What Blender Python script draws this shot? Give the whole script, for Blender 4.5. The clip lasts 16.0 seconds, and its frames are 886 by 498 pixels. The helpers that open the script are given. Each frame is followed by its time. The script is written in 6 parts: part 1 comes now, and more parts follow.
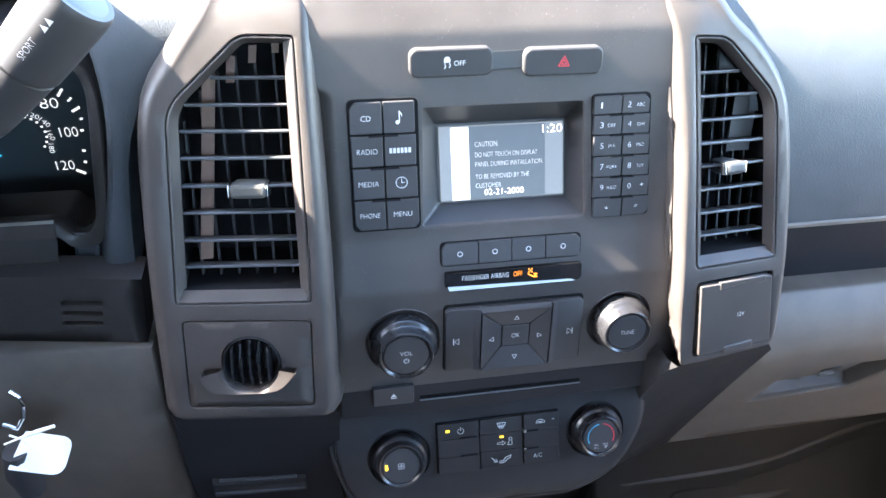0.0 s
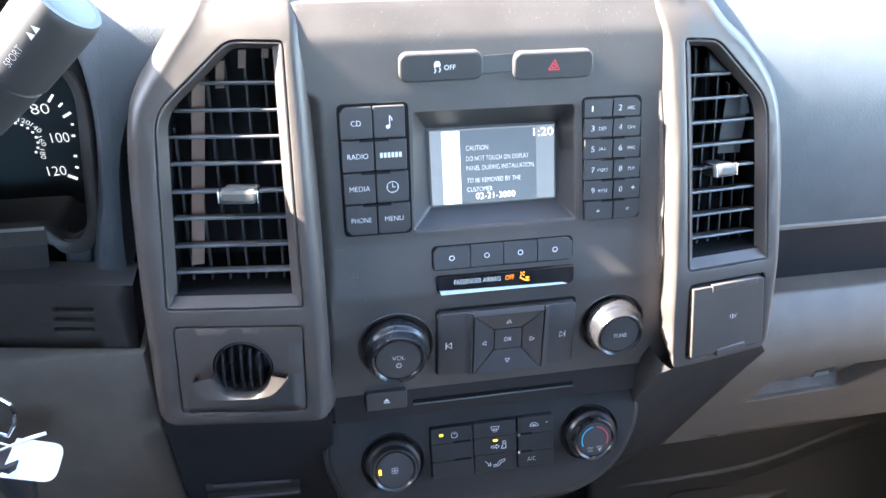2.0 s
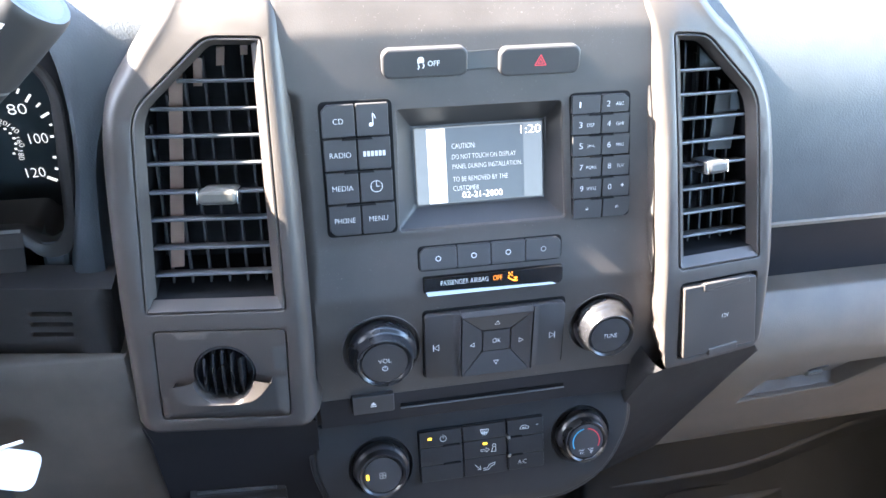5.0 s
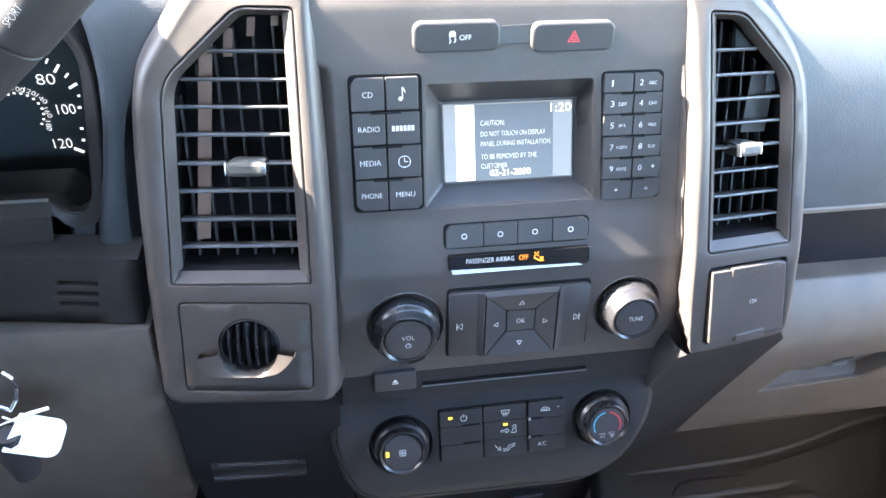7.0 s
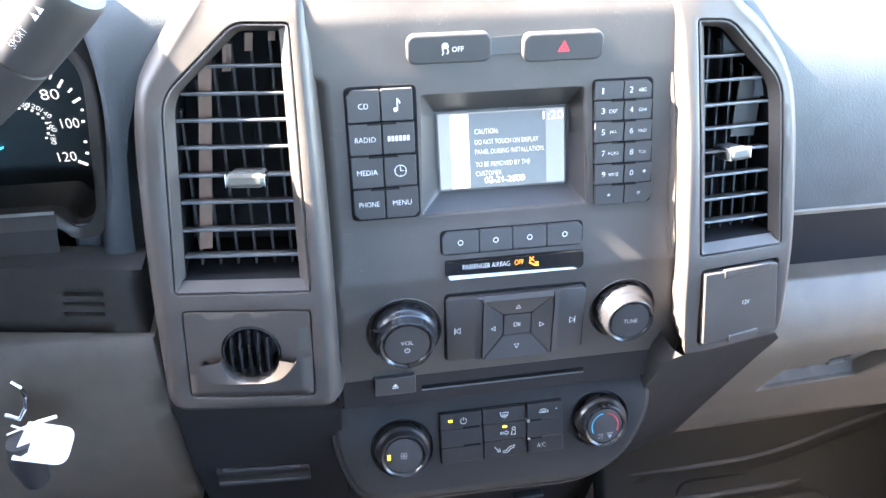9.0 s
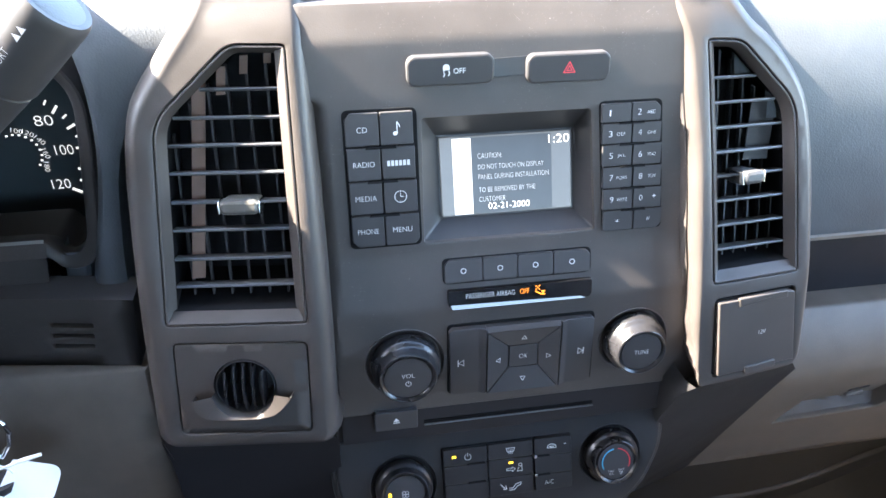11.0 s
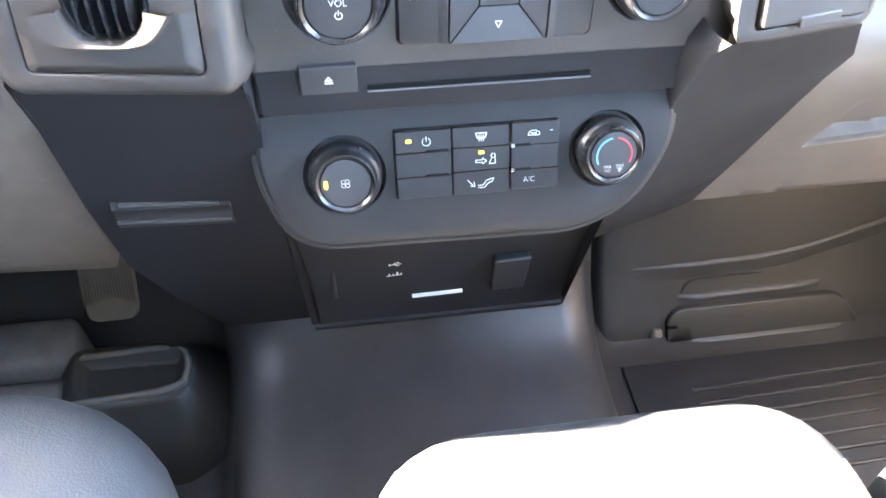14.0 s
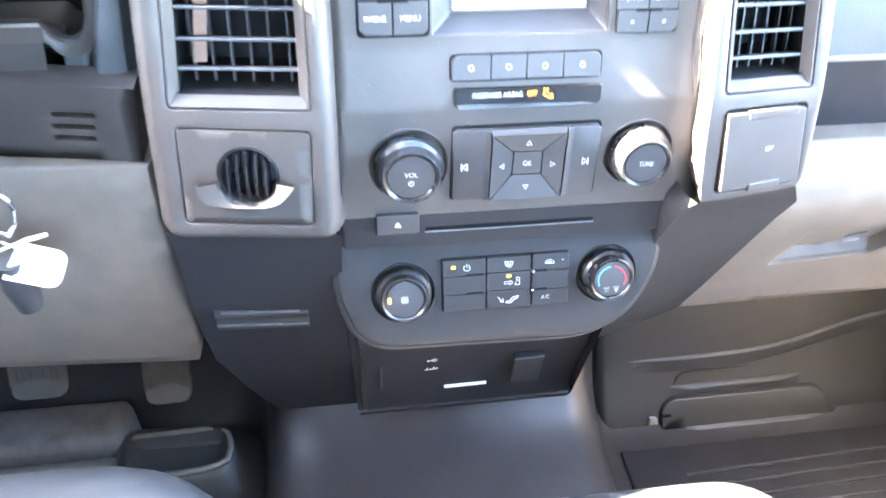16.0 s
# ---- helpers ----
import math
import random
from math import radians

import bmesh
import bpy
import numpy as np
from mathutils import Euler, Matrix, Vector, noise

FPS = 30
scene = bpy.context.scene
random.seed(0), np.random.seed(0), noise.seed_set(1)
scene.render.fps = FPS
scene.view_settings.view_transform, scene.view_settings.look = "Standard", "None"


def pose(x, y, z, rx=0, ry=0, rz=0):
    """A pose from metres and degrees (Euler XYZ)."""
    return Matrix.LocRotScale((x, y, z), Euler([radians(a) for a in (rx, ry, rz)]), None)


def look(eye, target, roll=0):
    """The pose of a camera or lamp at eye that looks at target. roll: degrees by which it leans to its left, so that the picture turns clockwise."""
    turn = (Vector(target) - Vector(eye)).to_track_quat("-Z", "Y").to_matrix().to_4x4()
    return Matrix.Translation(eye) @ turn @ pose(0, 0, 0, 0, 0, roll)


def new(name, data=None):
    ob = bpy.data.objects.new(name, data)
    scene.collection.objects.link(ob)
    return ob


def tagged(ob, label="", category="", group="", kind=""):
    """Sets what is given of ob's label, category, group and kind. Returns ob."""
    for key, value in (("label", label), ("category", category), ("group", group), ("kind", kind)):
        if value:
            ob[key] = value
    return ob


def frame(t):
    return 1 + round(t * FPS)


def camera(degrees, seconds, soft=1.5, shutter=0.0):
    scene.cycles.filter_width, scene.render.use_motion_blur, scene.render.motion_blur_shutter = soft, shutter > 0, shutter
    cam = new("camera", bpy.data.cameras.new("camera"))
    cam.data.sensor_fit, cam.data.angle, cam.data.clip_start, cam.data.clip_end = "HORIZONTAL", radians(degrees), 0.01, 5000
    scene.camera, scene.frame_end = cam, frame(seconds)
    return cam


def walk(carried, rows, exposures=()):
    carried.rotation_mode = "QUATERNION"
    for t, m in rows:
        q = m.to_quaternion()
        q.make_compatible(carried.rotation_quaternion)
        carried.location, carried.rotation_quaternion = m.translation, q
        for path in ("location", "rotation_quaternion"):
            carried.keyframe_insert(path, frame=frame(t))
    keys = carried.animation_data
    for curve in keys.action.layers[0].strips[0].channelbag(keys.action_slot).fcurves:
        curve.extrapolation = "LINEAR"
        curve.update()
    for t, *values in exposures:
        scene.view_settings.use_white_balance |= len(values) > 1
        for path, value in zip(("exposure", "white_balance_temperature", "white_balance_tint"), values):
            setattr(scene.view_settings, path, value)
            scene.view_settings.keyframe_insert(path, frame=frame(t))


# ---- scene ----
from mathutils import geometry
from mathutils.bvhtree import BVHTree

cam = camera(62.88, 16.0, shutter=0.5)
PATH = [
    (0, (0.0477, 0.0427, 1.1018), (0.1278, 0.4454, 0.8164), 1.95),
    (0.5, (0.0465, 0.0423, 1.1045), (0.1252, 0.4463, 0.8205), 1.89),
    (1, (0.0481, 0.0425, 1.1068), (0.1292, 0.4445, 0.8207), 1.76),
    (1.5, (0.0500, 0.0419, 1.1060), (0.1319, 0.4428, 0.8186), 1.72),
    (2, (0.0522, 0.0434, 1.1032), (0.1340, 0.4464, 0.8187), 1.75),
    (2.5, (0.0516, 0.0441, 1.1034), (0.1361, 0.4479, 0.8209), 1.76),
    (3, (0.0532, 0.0460, 1.1053), (0.1401, 0.4500, 0.8238), 1.95),
    (3.5, (0.0557, 0.0508, 1.1019), (0.1452, 0.4526, 0.8182), 1.77),
    (4, (0.0583, 0.0511, 1.0990), (0.1460, 0.4534, 0.8153), 1.67),
    (6.5, (0.0605, 0.0519, 1.0928), (0.1393, 0.4519, 0.8034), 1.96),
    (7, (0.0525, 0.0521, 1.0897), (0.1269, 0.4509, 0.7974), 2.07),
    (7.5, (0.0536, 0.0523, 1.0895), (0.1285, 0.4498, 0.7957), 2.06),
    (8, (0.0573, 0.0500, 1.0912), (0.1321, 0.4487, 0.7989), 1.78),
    (8.5, (0.0570, 0.0448, 1.0980), (0.1270, 0.4454, 0.8070), 1.30),
    (9, (0.0561, 0.0437, 1.0981), (0.1281, 0.4442, 0.8076), 1.02),
    (11.3, (0.0631, 0.0657, 1.0857), (0.1323, 0.4777, 0.8109), 0.49),
    (11.5, (0.0648, 0.0698, 1.0822), (0.1362, 0.4718, 0.7936), 1.35),
    (12, (0.0744, 0.0793, 1.0395), (0.1251, 0.4529, 0.7111), 0.75),
    (12.5, (0.0743, 0.0806, 1.0224), (0.1161, 0.4441, 0.6816), 0.02),
    (13, (0.0748, 0.0790, 1.0178), (0.1159, 0.4377, 0.6720), 0.23),
    (13.5, (0.0765, 0.0807, 1.0010), (0.1265, 0.4154, 0.6329), 2.71),
    (14, (0.1004, 0.0971, 0.9240), (0.1580, 0.4223, 0.5486), 2.18),
    (14.5, (0.1020, 0.1009, 0.9136), (0.1630, 0.4381, 0.5495), 2.14),
    (15, (0.0897, 0.0864, 0.9428), (0.1491, 0.4490, 0.6037), 1.69),
    (15.5, (0.0822, 0.0612, 0.9731), (0.1408, 0.4267, 0.6370), 0.85),
    (16, (0.0546, 0.0251, 1.0348), (0.1183, 0.3906, 0.6996), 2.77),
]
walk(cam, [(t, look(eye, target, roll)) for t, eye, target, roll in PATH],
     [(t, stops + 5.75, kelvin + 220, 10) for t, stops, kelvin in ((0.0, 0.25, 6100), (4.0, 0.40, 6150), (6.5, 0.55, 6250), (9.0, 0.92, 6350), (11.3, 0.0, 6440), (12.0, 0.5, 6540),
                                                          (12.5, 1.2, 6540), (13.0, 1.9, 6590), (14.0, 2.0, 6890), (14.5, 2.0, 6990), (15.3, 2.55, 6740), (16.0, 2.5, 6540))])

# ---- light ----
SUN_WAY = Vector((-1.0, 0.200, 0.865)).normalized()
world = bpy.data.worlds.new("sky")
scene.world = world
world.use_nodes = True
wn = world.node_tree
sky = wn.nodes.new("ShaderNodeTexSky")
sky.sky_type, sky.sun_disc = "NISHITA", False
sky.sun_elevation = math.asin(SUN_WAY.z)
sky.sun_rotation = math.atan2(SUN_WAY.x, SUN_WAY.y)
wn.links.new(sky.outputs[0], wn.nodes["Background"].inputs[0])
wn.nodes["Background"].inputs[1].default_value = 0.085
sun_data = bpy.data.lights.new("sun", "SUN")
sun_data.energy, sun_data.angle, sun_data.color = 2.0, radians(0.5), (1.0, 0.93, 0.82)
sun = new("sun", sun_data)
sun.matrix_world = look(SUN_WAY * 10, (0, 0, 0))


# ---- materials ----
def material(name, base, rough=0.5, metal=0.0, grain=0.0, size=0.001, mottle=0.12, spread=0.03, emit=None, coat=0.0,
             specks=0.0, kind="noise", spec=0.5):
    """A surface with fine relief (grain, of that size) and a soft, larger mottling of its colour."""
    m = bpy.data.materials.new(name)
    m.use_nodes = True
    t = m.node_tree
    b = t.nodes["Principled BSDF"]
    b.inputs["Roughness"].default_value = rough
    b.inputs["Metallic"].default_value = metal
    b.inputs["Coat Weight"].default_value = coat
    b.inputs["Specular IOR Level"].default_value = spec
    geo = t.nodes.new("ShaderNodeTexCoord")
    big = t.nodes.new("ShaderNodeTexNoise")
    big.inputs["Scale"].default_value = 1 / spread
    big.inputs["Detail"].default_value = 4
    t.links.new(geo.outputs["Object"], big.inputs["Vector"])
    ramp = t.nodes.new("ShaderNodeMapRange")
    ramp.inputs["From Min"].default_value, ramp.inputs["From Max"].default_value = 0.3, 0.7
    ramp.inputs["To Min"].default_value, ramp.inputs["To Max"].default_value = 1 - mottle, 1 + mottle
    t.links.new(big.outputs["Fac"], ramp.inputs["Value"])
    mul = t.nodes.new("ShaderNodeVectorMath")
    mul.operation = "SCALE"
    mul.inputs[0].default_value = base
    t.links.new(ramp.outputs["Result"], mul.inputs["Scale"])
    out = mul.outputs["Vector"]
    if specks:
        dust = t.nodes.new("ShaderNodeTexNoise")
        dust.inputs["Scale"].default_value, dust.inputs["Detail"].default_value = 1500, 1
        t.links.new(geo.outputs["Object"], dust.inputs["Vector"])
        patch = t.nodes.new("ShaderNodeTexNoise")
        patch.inputs["Scale"].default_value = 22
        t.links.new(geo.outputs["Object"], patch.inputs["Vector"])
        add = t.nodes.new("ShaderNodeMath")
        add.operation = "MULTIPLY_ADD"
        add.inputs[1].default_value = 0.35
        t.links.new(patch.outputs["Fac"], add.inputs[0])
        t.links.new(dust.outputs["Fac"], add.inputs[2])
        cut = t.nodes.new("ShaderNodeMapRange")
        cut.inputs["From Min"].default_value, cut.inputs["From Max"].default_value = 0.945, 1.0
        cut.inputs["To Max"].default_value = specks
        t.links.new(add.outputs[0], cut.inputs["Value"])
        mix = t.nodes.new("ShaderNodeMix")
        mix.data_type = "RGBA"
        t.links.new(cut.outputs["Result"], mix.inputs["Factor"])
        t.links.new(out, mix.inputs["A"])
        mix.inputs["B"].default_value = (0.45, 0.42, 0.38, 1)
        out = mix.outputs["Result"]
    t.links.new(out, b.inputs["Base Color"])
    # wear in the gloss
    wear = t.nodes.new("ShaderNodeMapRange")
    wear.inputs["To Min"].default_value, wear.inputs["To Max"].default_value = max(rough - 0.08, 0.02), min(rough + 0.08, 1)
    t.links.new(big.outputs["Fac"], wear.inputs["Value"])
    t.links.new(wear.outputs["Result"], b.inputs["Roughness"])
    if grain:
        fine = t.nodes.new("ShaderNodeTexVoronoi" if kind == "leather" else "ShaderNodeTexNoise")
        fine.inputs["Scale"].default_value = 1 / size
        t.links.new(geo.outputs["Object"], fine.inputs["Vector"])
        bump = t.nodes.new("ShaderNodeBump")
        bump.inputs["Strength"].default_value, bump.inputs["Distance"].default_value = grain, size * 0.4
        t.links.new(fine.outputs[0], bump.inputs["Height"])
        t.links.new(bump.outputs["Normal"], b.inputs["Normal"])
    if emit:
        b.inputs["Emission Color"].default_value = (*emit[:3], 1)
        b.inputs["Emission Strength"].default_value = emit[3]
    return m


DARK = material("dark_grained_plastic", (0.0550, 0.0468, 0.0430), 0.50, grain=0.16, size=0.0009, specks=0.6)
TOWER = material("charcoal_grained_plastic", (0.0465, 0.0388, 0.0350), 0.46, grain=0.18, size=0.0009)
BUTTON = material("soft_black_button_plastic", (0.034, 0.032, 0.0335), 0.48, grain=0.12, size=0.0006)
KNOB = material("satin_black_knob_plastic", (0.015, 0.0145, 0.016), 0.28, grain=0.1, size=0.0005)
RUBBER = material("matt_black_rubber", (0.018, 0.018, 0.020), 0.6, grain=0.2, size=0.0008)
GAP = material("black_shadow_gap_plastic", (0.008, 0.008, 0.009), 0.7, spec=0.12)
GLOSS = material("glossy_black_lens", (0.006, 0.006, 0.007), 0.12, coat=0.6)
SLAT = material("slate_grey_slat_plastic", (0.085, 0.086, 0.092), 0.42, grain=0.15, size=0.0007)
SILVER = material("satin_silver_paint", (0.52, 0.50, 0.47), 0.28, metal=0.75, grain=0.05, size=0.0005)
TABGREY = material("satin_grey_tab", (0.12, 0.114, 0.103), 0.35, metal=0.35, grain=0.05, size=0.0005)
CHROME = material("bright_metal", (0.75, 0.75, 0.76), 0.18, metal=1.0)
COPPER = material("tan_damper_plastic", (0.17, 0.10, 0.072), 0.55)
PALEDAMPER = material("grey_damper_plastic", (0.030, 0.027, 0.026), 0.6)
TABDARK = material("dark_grey_tab", (0.05, 0.05, 0.052), 0.4, grain=0.05, size=0.0005)
PAD = material("slate_leather_grain_vinyl", (0.070, 0.076, 0.083), 0.55, grain=0.22, size=0.0014, kind="leather")
GREY = material("warm_grey_plastic", (0.168, 0.138, 0.112), 0.48, grain=0.3, size=0.0011)
GREYLIP = material("pale_grey_plastic", (0.24, 0.225, 0.205), 0.5, grain=0.3, size=0.0011)
# one seat vinyl in two tones: SEAT lowered against sun, SEATSIDE for shade
SEAT = material("seat_vinyl_darkened_for_sun", (0.031, 0.032, 0.034), 0.5, grain=0.3, size=0.002, kind="leather")
SEATSIDE = material("seat_vinyl_shaded_copy", (0.046, 0.048, 0.051), 0.55, grain=0.3, size=0.002, kind="leather")
SEAM = material("dark_seat_stitching", (0.02, 0.02, 0.022), 0.7)
FLOOR = material("black_vinyl_floor", (0.037, 0.036, 0.039), 0.40, grain=0.25, size=0.002, mottle=0.12, spread=0.05)
MAT = material("dark_grey_moulded_rubber", (0.046, 0.046, 0.044), 0.45, grain=0.25, size=0.0015, mottle=0.08, spread=0.08)
# COVER and PLATE: dash plastic with the lower dash's shade in the base colour
COVER = material("shade_darkened_cover_plastic", (0.0215, 0.0208, 0.0235), 0.55, grain=0.2, size=0.001, spec=0.16)
# pedal rubber; also the pale tone for highlights on the driver mat's rim
PEDAL = material("worn_pedal_and_rim_highlight_rubber", (0.17, 0.165, 0.155), 0.55, grain=0.3, size=0.001)
# a little paler than MAT, for the footwell ridges
RIDGE = material("paler_grey_rubber", (0.056, 0.056, 0.054), 0.42, grain=0.25, size=0.0015, mottle=0.1, spread=0.08)
STRIP = material("white_plastic_strip", (0.72, 0.72, 0.72), 0.35, mottle=0.04)
PLATE = material("shade_darkened_plate_plastic", (0.024, 0.0225, 0.0230), 0.5, grain=0.2, size=0.0009, spec=0.35)
PLATEKEY = material("satin_black_climate_key", (0.0180, 0.0170, 0.0178), 0.42, grain=0.1, size=0.0006)
STEP = material("grey_moulded_carpet", (0.145, 0.145, 0.142), 0.8, grain=0.5, size=0.003, mottle=0.2)
PAPER = material("white_paper_tag", (0.82, 0.82, 0.80), 0.7, mottle=0.03)
PRINT = material("white_print", (0.78, 0.78, 0.76), 0.5, mottle=0.02)
PRINTDIM = material("pale_grey_print", (0.58, 0.58, 0.59), 0.5, mottle=0.02)
RED = material("red_print", (0.80, 0.07, 0.09), 0.5, mottle=0.02)
BLUE = material("blue_print", (0.10, 0.55, 0.80), 0.5, mottle=0.02)
DIAL = material("black_dial_face", (0.040, 0.050, 0.054), 0.45, mottle=0.05)
DIALPRINT = material("lit_white_dial_print", (0.8, 0.8, 0.8), 0.5, emit=(1, 1, 1, 0.02))
NEEDLE = material("lit_cyan_needle", (0.02, 0.4, 0.6), 0.4, emit=(0.05, 0.6, 1.0, 0.04))
AMBER = material("amber_indicator_light", (0.7, 0.35, 0.02), 0.4, emit=(1.0, 0.55, 0.03, 0.075))
ORANGE = material("orange_indicator_light", (0.7, 0.2, 0.02), 0.4, emit=(1.0, 0.30, 0.02, 0.05))
DISPLAY = material("lit_grey_display", (0.04, 0.045, 0.05), 0.10, emit=(0.75, 0.83, 0.9, 0.0062), coat=0.0, spec=0.16, mottle=0.15)
DISPLAYBAR = material("lit_white_display_bar", (0.5, 0.5, 0.5), 0.15, emit=(1, 0.98, 0.93, 0.030))
# film and its print are given a faint added glow of their own
FILM = material("glowing_dark_protective_film", (0.03, 0.035, 0.04), 0.12, emit=(0.6, 0.7, 0.8, 0.0030), coat=0.0, spec=0.14, mottle=0.15)
DISPLAYTEXT = material("lit_white_display_text", (0.8, 0.8, 0.8), 0.4, emit=(1, 1, 1, 0.075))
FILMTEXT = material("glowing_pale_film_print", (0.42, 0.45, 0.48), 0.4, emit=(1, 1, 1, 0.018))
HEADLINER = material("pale_grey_headliner", (0.45, 0.44, 0.42), 0.9)
CLEAR = bpy.data.materials.new("clear_window_glass")
CLEAR.use_nodes = True
ct = CLEAR.node_tree
ct.nodes.remove(ct.nodes["Principled BSDF"])
c1, c2 = (ct.nodes.new("ShaderNodeBsdf" + k) for k in ("Transparent", "Glossy"))
cm = ct.nodes.new("ShaderNodeMixShader")
c1.inputs[0].default_value = (0.92, 0.95, 0.94, 1)
c2.inputs["Roughness"].default_value = 0.02
cm.inputs[0].default_value = 0.06
ct.links.new(c1.outputs[0], cm.inputs[1])
ct.links.new(c2.outputs[0], cm.inputs[2])
ct.links.new(cm.outputs[0], ct.nodes["Material Output"].inputs[0])


# ---- building tools ----
def root_of(ob):
    while ob.parent:
        ob = ob.parent
    return ob


def thing(name, at, label, category, group="", kind=""):
    ob = new(name)
    ob.location = at
    ob.empty_display_size = 0.01
    return tagged(ob, label, category, group, kind)


def part(name, bm, mat, parent, label="", m=Matrix(), smooth=35):
    """Links a bmesh, laid into the world by m, as one mesh under a thing or a part."""
    bm.transform(Matrix.Translation(-root_of(parent).location) @ m)
    return link(name, bm, mat, parent, label, smooth)


def link(name, bm, mat, parent=None, label="", smooth=28):
    bmesh.ops.recalc_face_normals(bm, faces=bm.faces)
    me = bpy.data.meshes.new(name)
    for f in bm.faces:
        f.smooth = True
    for e in bm.edges:
        e.smooth = e.smooth and not (len(e.link_faces) == 2 and e.calc_face_angle(0) > radians(smooth))
    bm.to_mesh(me)
    bm.free()
    me.materials.append(mat)
    ob = new(name, me)
    if parent:
        ob.parent = parent
    if label:
        ob["label"] = label
    return ob


def along(points):
    """A function through (z, y) points, smooth enough for a moulded profile."""
    pts = sorted(points)
    zs, ys = [p[0] for p in pts], [p[1] for p in pts]
    return lambda z: float(np.interp(z, zs, ys))


def blend(f, w=0.006):
    """The same profile with its corners rounded over w metres."""
    return lambda z: sum(f(z + w * k) for k in (-1, -0.5, 0, 0.5, 1)) / 5


def frame_on(surf, x, z, off=0.0, slope=0.008):
    """The pose on a surface y = surf(x, z): right, up along it, and out of it towards the seats."""
    u = Vector((1, (surf(x + slope, z) - surf(x - slope, z)) / (2 * slope), 0)).normalized()
    v = Vector((0, (surf(x, z + slope) - surf(x, z - slope)) / (2 * slope), 1)).normalized()
    n = u.cross(v).normalized()
    v = n.cross(u)
    m = Matrix((u, v, n)).transposed().to_4x4()
    m.translation = Vector((x, surf(x, z), z)) + off * n
    return m


def rounded(points, r, seg=4):
    """A polygon with its corners rounded; r one radius or one for each corner."""
    out, n = [], len(points)
    for i, p in enumerate(points):
        rr = r[i] if isinstance(r, (list, tuple)) else r
        p, a, b = Vector(p), Vector(points[i - 1]), Vector(points[(i + 1) % n])
        da, db = (a - p), (b - p)
        if rr <= 0:
            out.append(tuple(p))
            continue
        k = min(rr, da.length * 0.48, db.length * 0.48)
        p0, p1 = p + da.normalized() * k, p + db.normalized() * k
        for s in range(seg + 1):
            t = s / seg
            out.append(tuple((1 - t) ** 2 * p0 + 2 * t * (1 - t) * p + t * t * p1))
    return out


def area(pts):
    return sum(a[0] * b[1] - b[0] * a[1] for a, b in zip(pts, pts[1:] + pts[:1])) / 2


def grown(pts, d):
    """A closed outline moved outwards by d."""
    sign = 1 if area(pts) > 0 else -1
    out, n = [], len(pts)
    for i in range(n):
        p, a, b = Vector(pts[i]), Vector(pts[i - 1]), Vector(pts[(i + 1) % n])
        e1, e2 = (p - a), (b - p)
        if e1.length < 1e-7 or e2.length < 1e-7:
            e1 = e2 = (b - a)
        n1 = Vector((e1.y, -e1.x)).normalized() * sign
        n2 = Vector((e2.y, -e2.x)).normalized() * sign
        k = (n1 + n2).normalized()
        out.append(tuple(p + k * d / max(k.dot(n1), 0.4)))
    return out


def rings(bm, loops, cap_first=False, cap_last=True):
    """Joins closed loops of equally many 3D points into a skin."""
    vs = [[bm.verts.new(p) for p in loop] for loop in loops]
    for a, b in zip(vs, vs[1:]):
        for i in range(len(a)):
            j = (i + 1) % len(a)
            bm.faces.new((a[i], a[j], b[j], b[i]))
    if cap_first:
        bm.faces.new(list(reversed(vs[0])))
    if cap_last:
        bm.faces.new(vs[-1])
    return vs


def slab(outline, low, high, bevel=0.0008, bm=None, dish=0.0):
    """A plate of that outline from low to high with a rounded upper edge, in its own right, up and out."""
    bm = bm or bmesh.new()
    o = list(outline)
    loops = [[(x, y, low) for x, y in o], [(x, y, high - bevel) for x, y in o]]
    loops += [[(x, y, high - bevel * 0.3) for x, y in grown(o, -bevel * 0.3)], [(x, y, high) for x, y in grown(o, -bevel)]]
    if dish:
        loops += [[(x, y, high - dish) for x, y in grown(o, -bevel * 2.2)]]
    last = rings(bm, loops, cap_first=True)[-1]
    for a, b in zip(last, last[1:] + last[:1]):
        bm.edges.get((a, b)).smooth = False
    return bm


def turned(profile, seg=48, bm=None, cap=True):
    """A body turned round the out axis from (radius, height) pairs, lowest first."""
    bm = bm or bmesh.new()
    loops = [[(r * math.cos(2 * math.pi * k / seg), r * math.sin(2 * math.pi * k / seg), h) for k in range(seg)] for r, h in profile]
    rings(bm, loops, cap_first=True, cap_last=cap)
    return bm


def box(a, b, bm=None, bevel=0.0):
    bm = bm or bmesh.new()
    made = bmesh.ops.create_cube(bm, size=1)["verts"]
    bmesh.ops.scale(bm, vec=[abs(q - p) for p, q in zip(a, b)], verts=made)
    bmesh.ops.translate(bm, vec=[(p + q) / 2 for p, q in zip(a, b)], verts=made)
    if bevel:
        edges = list({e for v in made for e in v.link_edges})
        bmesh.ops.bevel(bm, geom=edges, offset=bevel, segments=3, profile=0.5, affect="EDGES")
    return bm


def strokes(lines, width, lift=0.00025, bm=None, closed=False):
    """Flat raised strokes along lines of 2D points."""
    bm = bm or bmesh.new()
    for line in lines:
        pts = [Vector(p) for p in line]
        if closed:
            pts = pts + [pts[0]]
        for p, q in zip(pts, pts[1:]):
            d = (q - p)
            if d.length < 1e-7:
                continue
            d = d.normalized() * width / 2
            s = Vector((-d.y, d.x))
            a, b = p - d * 0.6, q + d * 0.6
            bm.faces.new([bm.verts.new((*w, lift)) for w in (a - s, b - s, b + s, a + s)])
    return bm


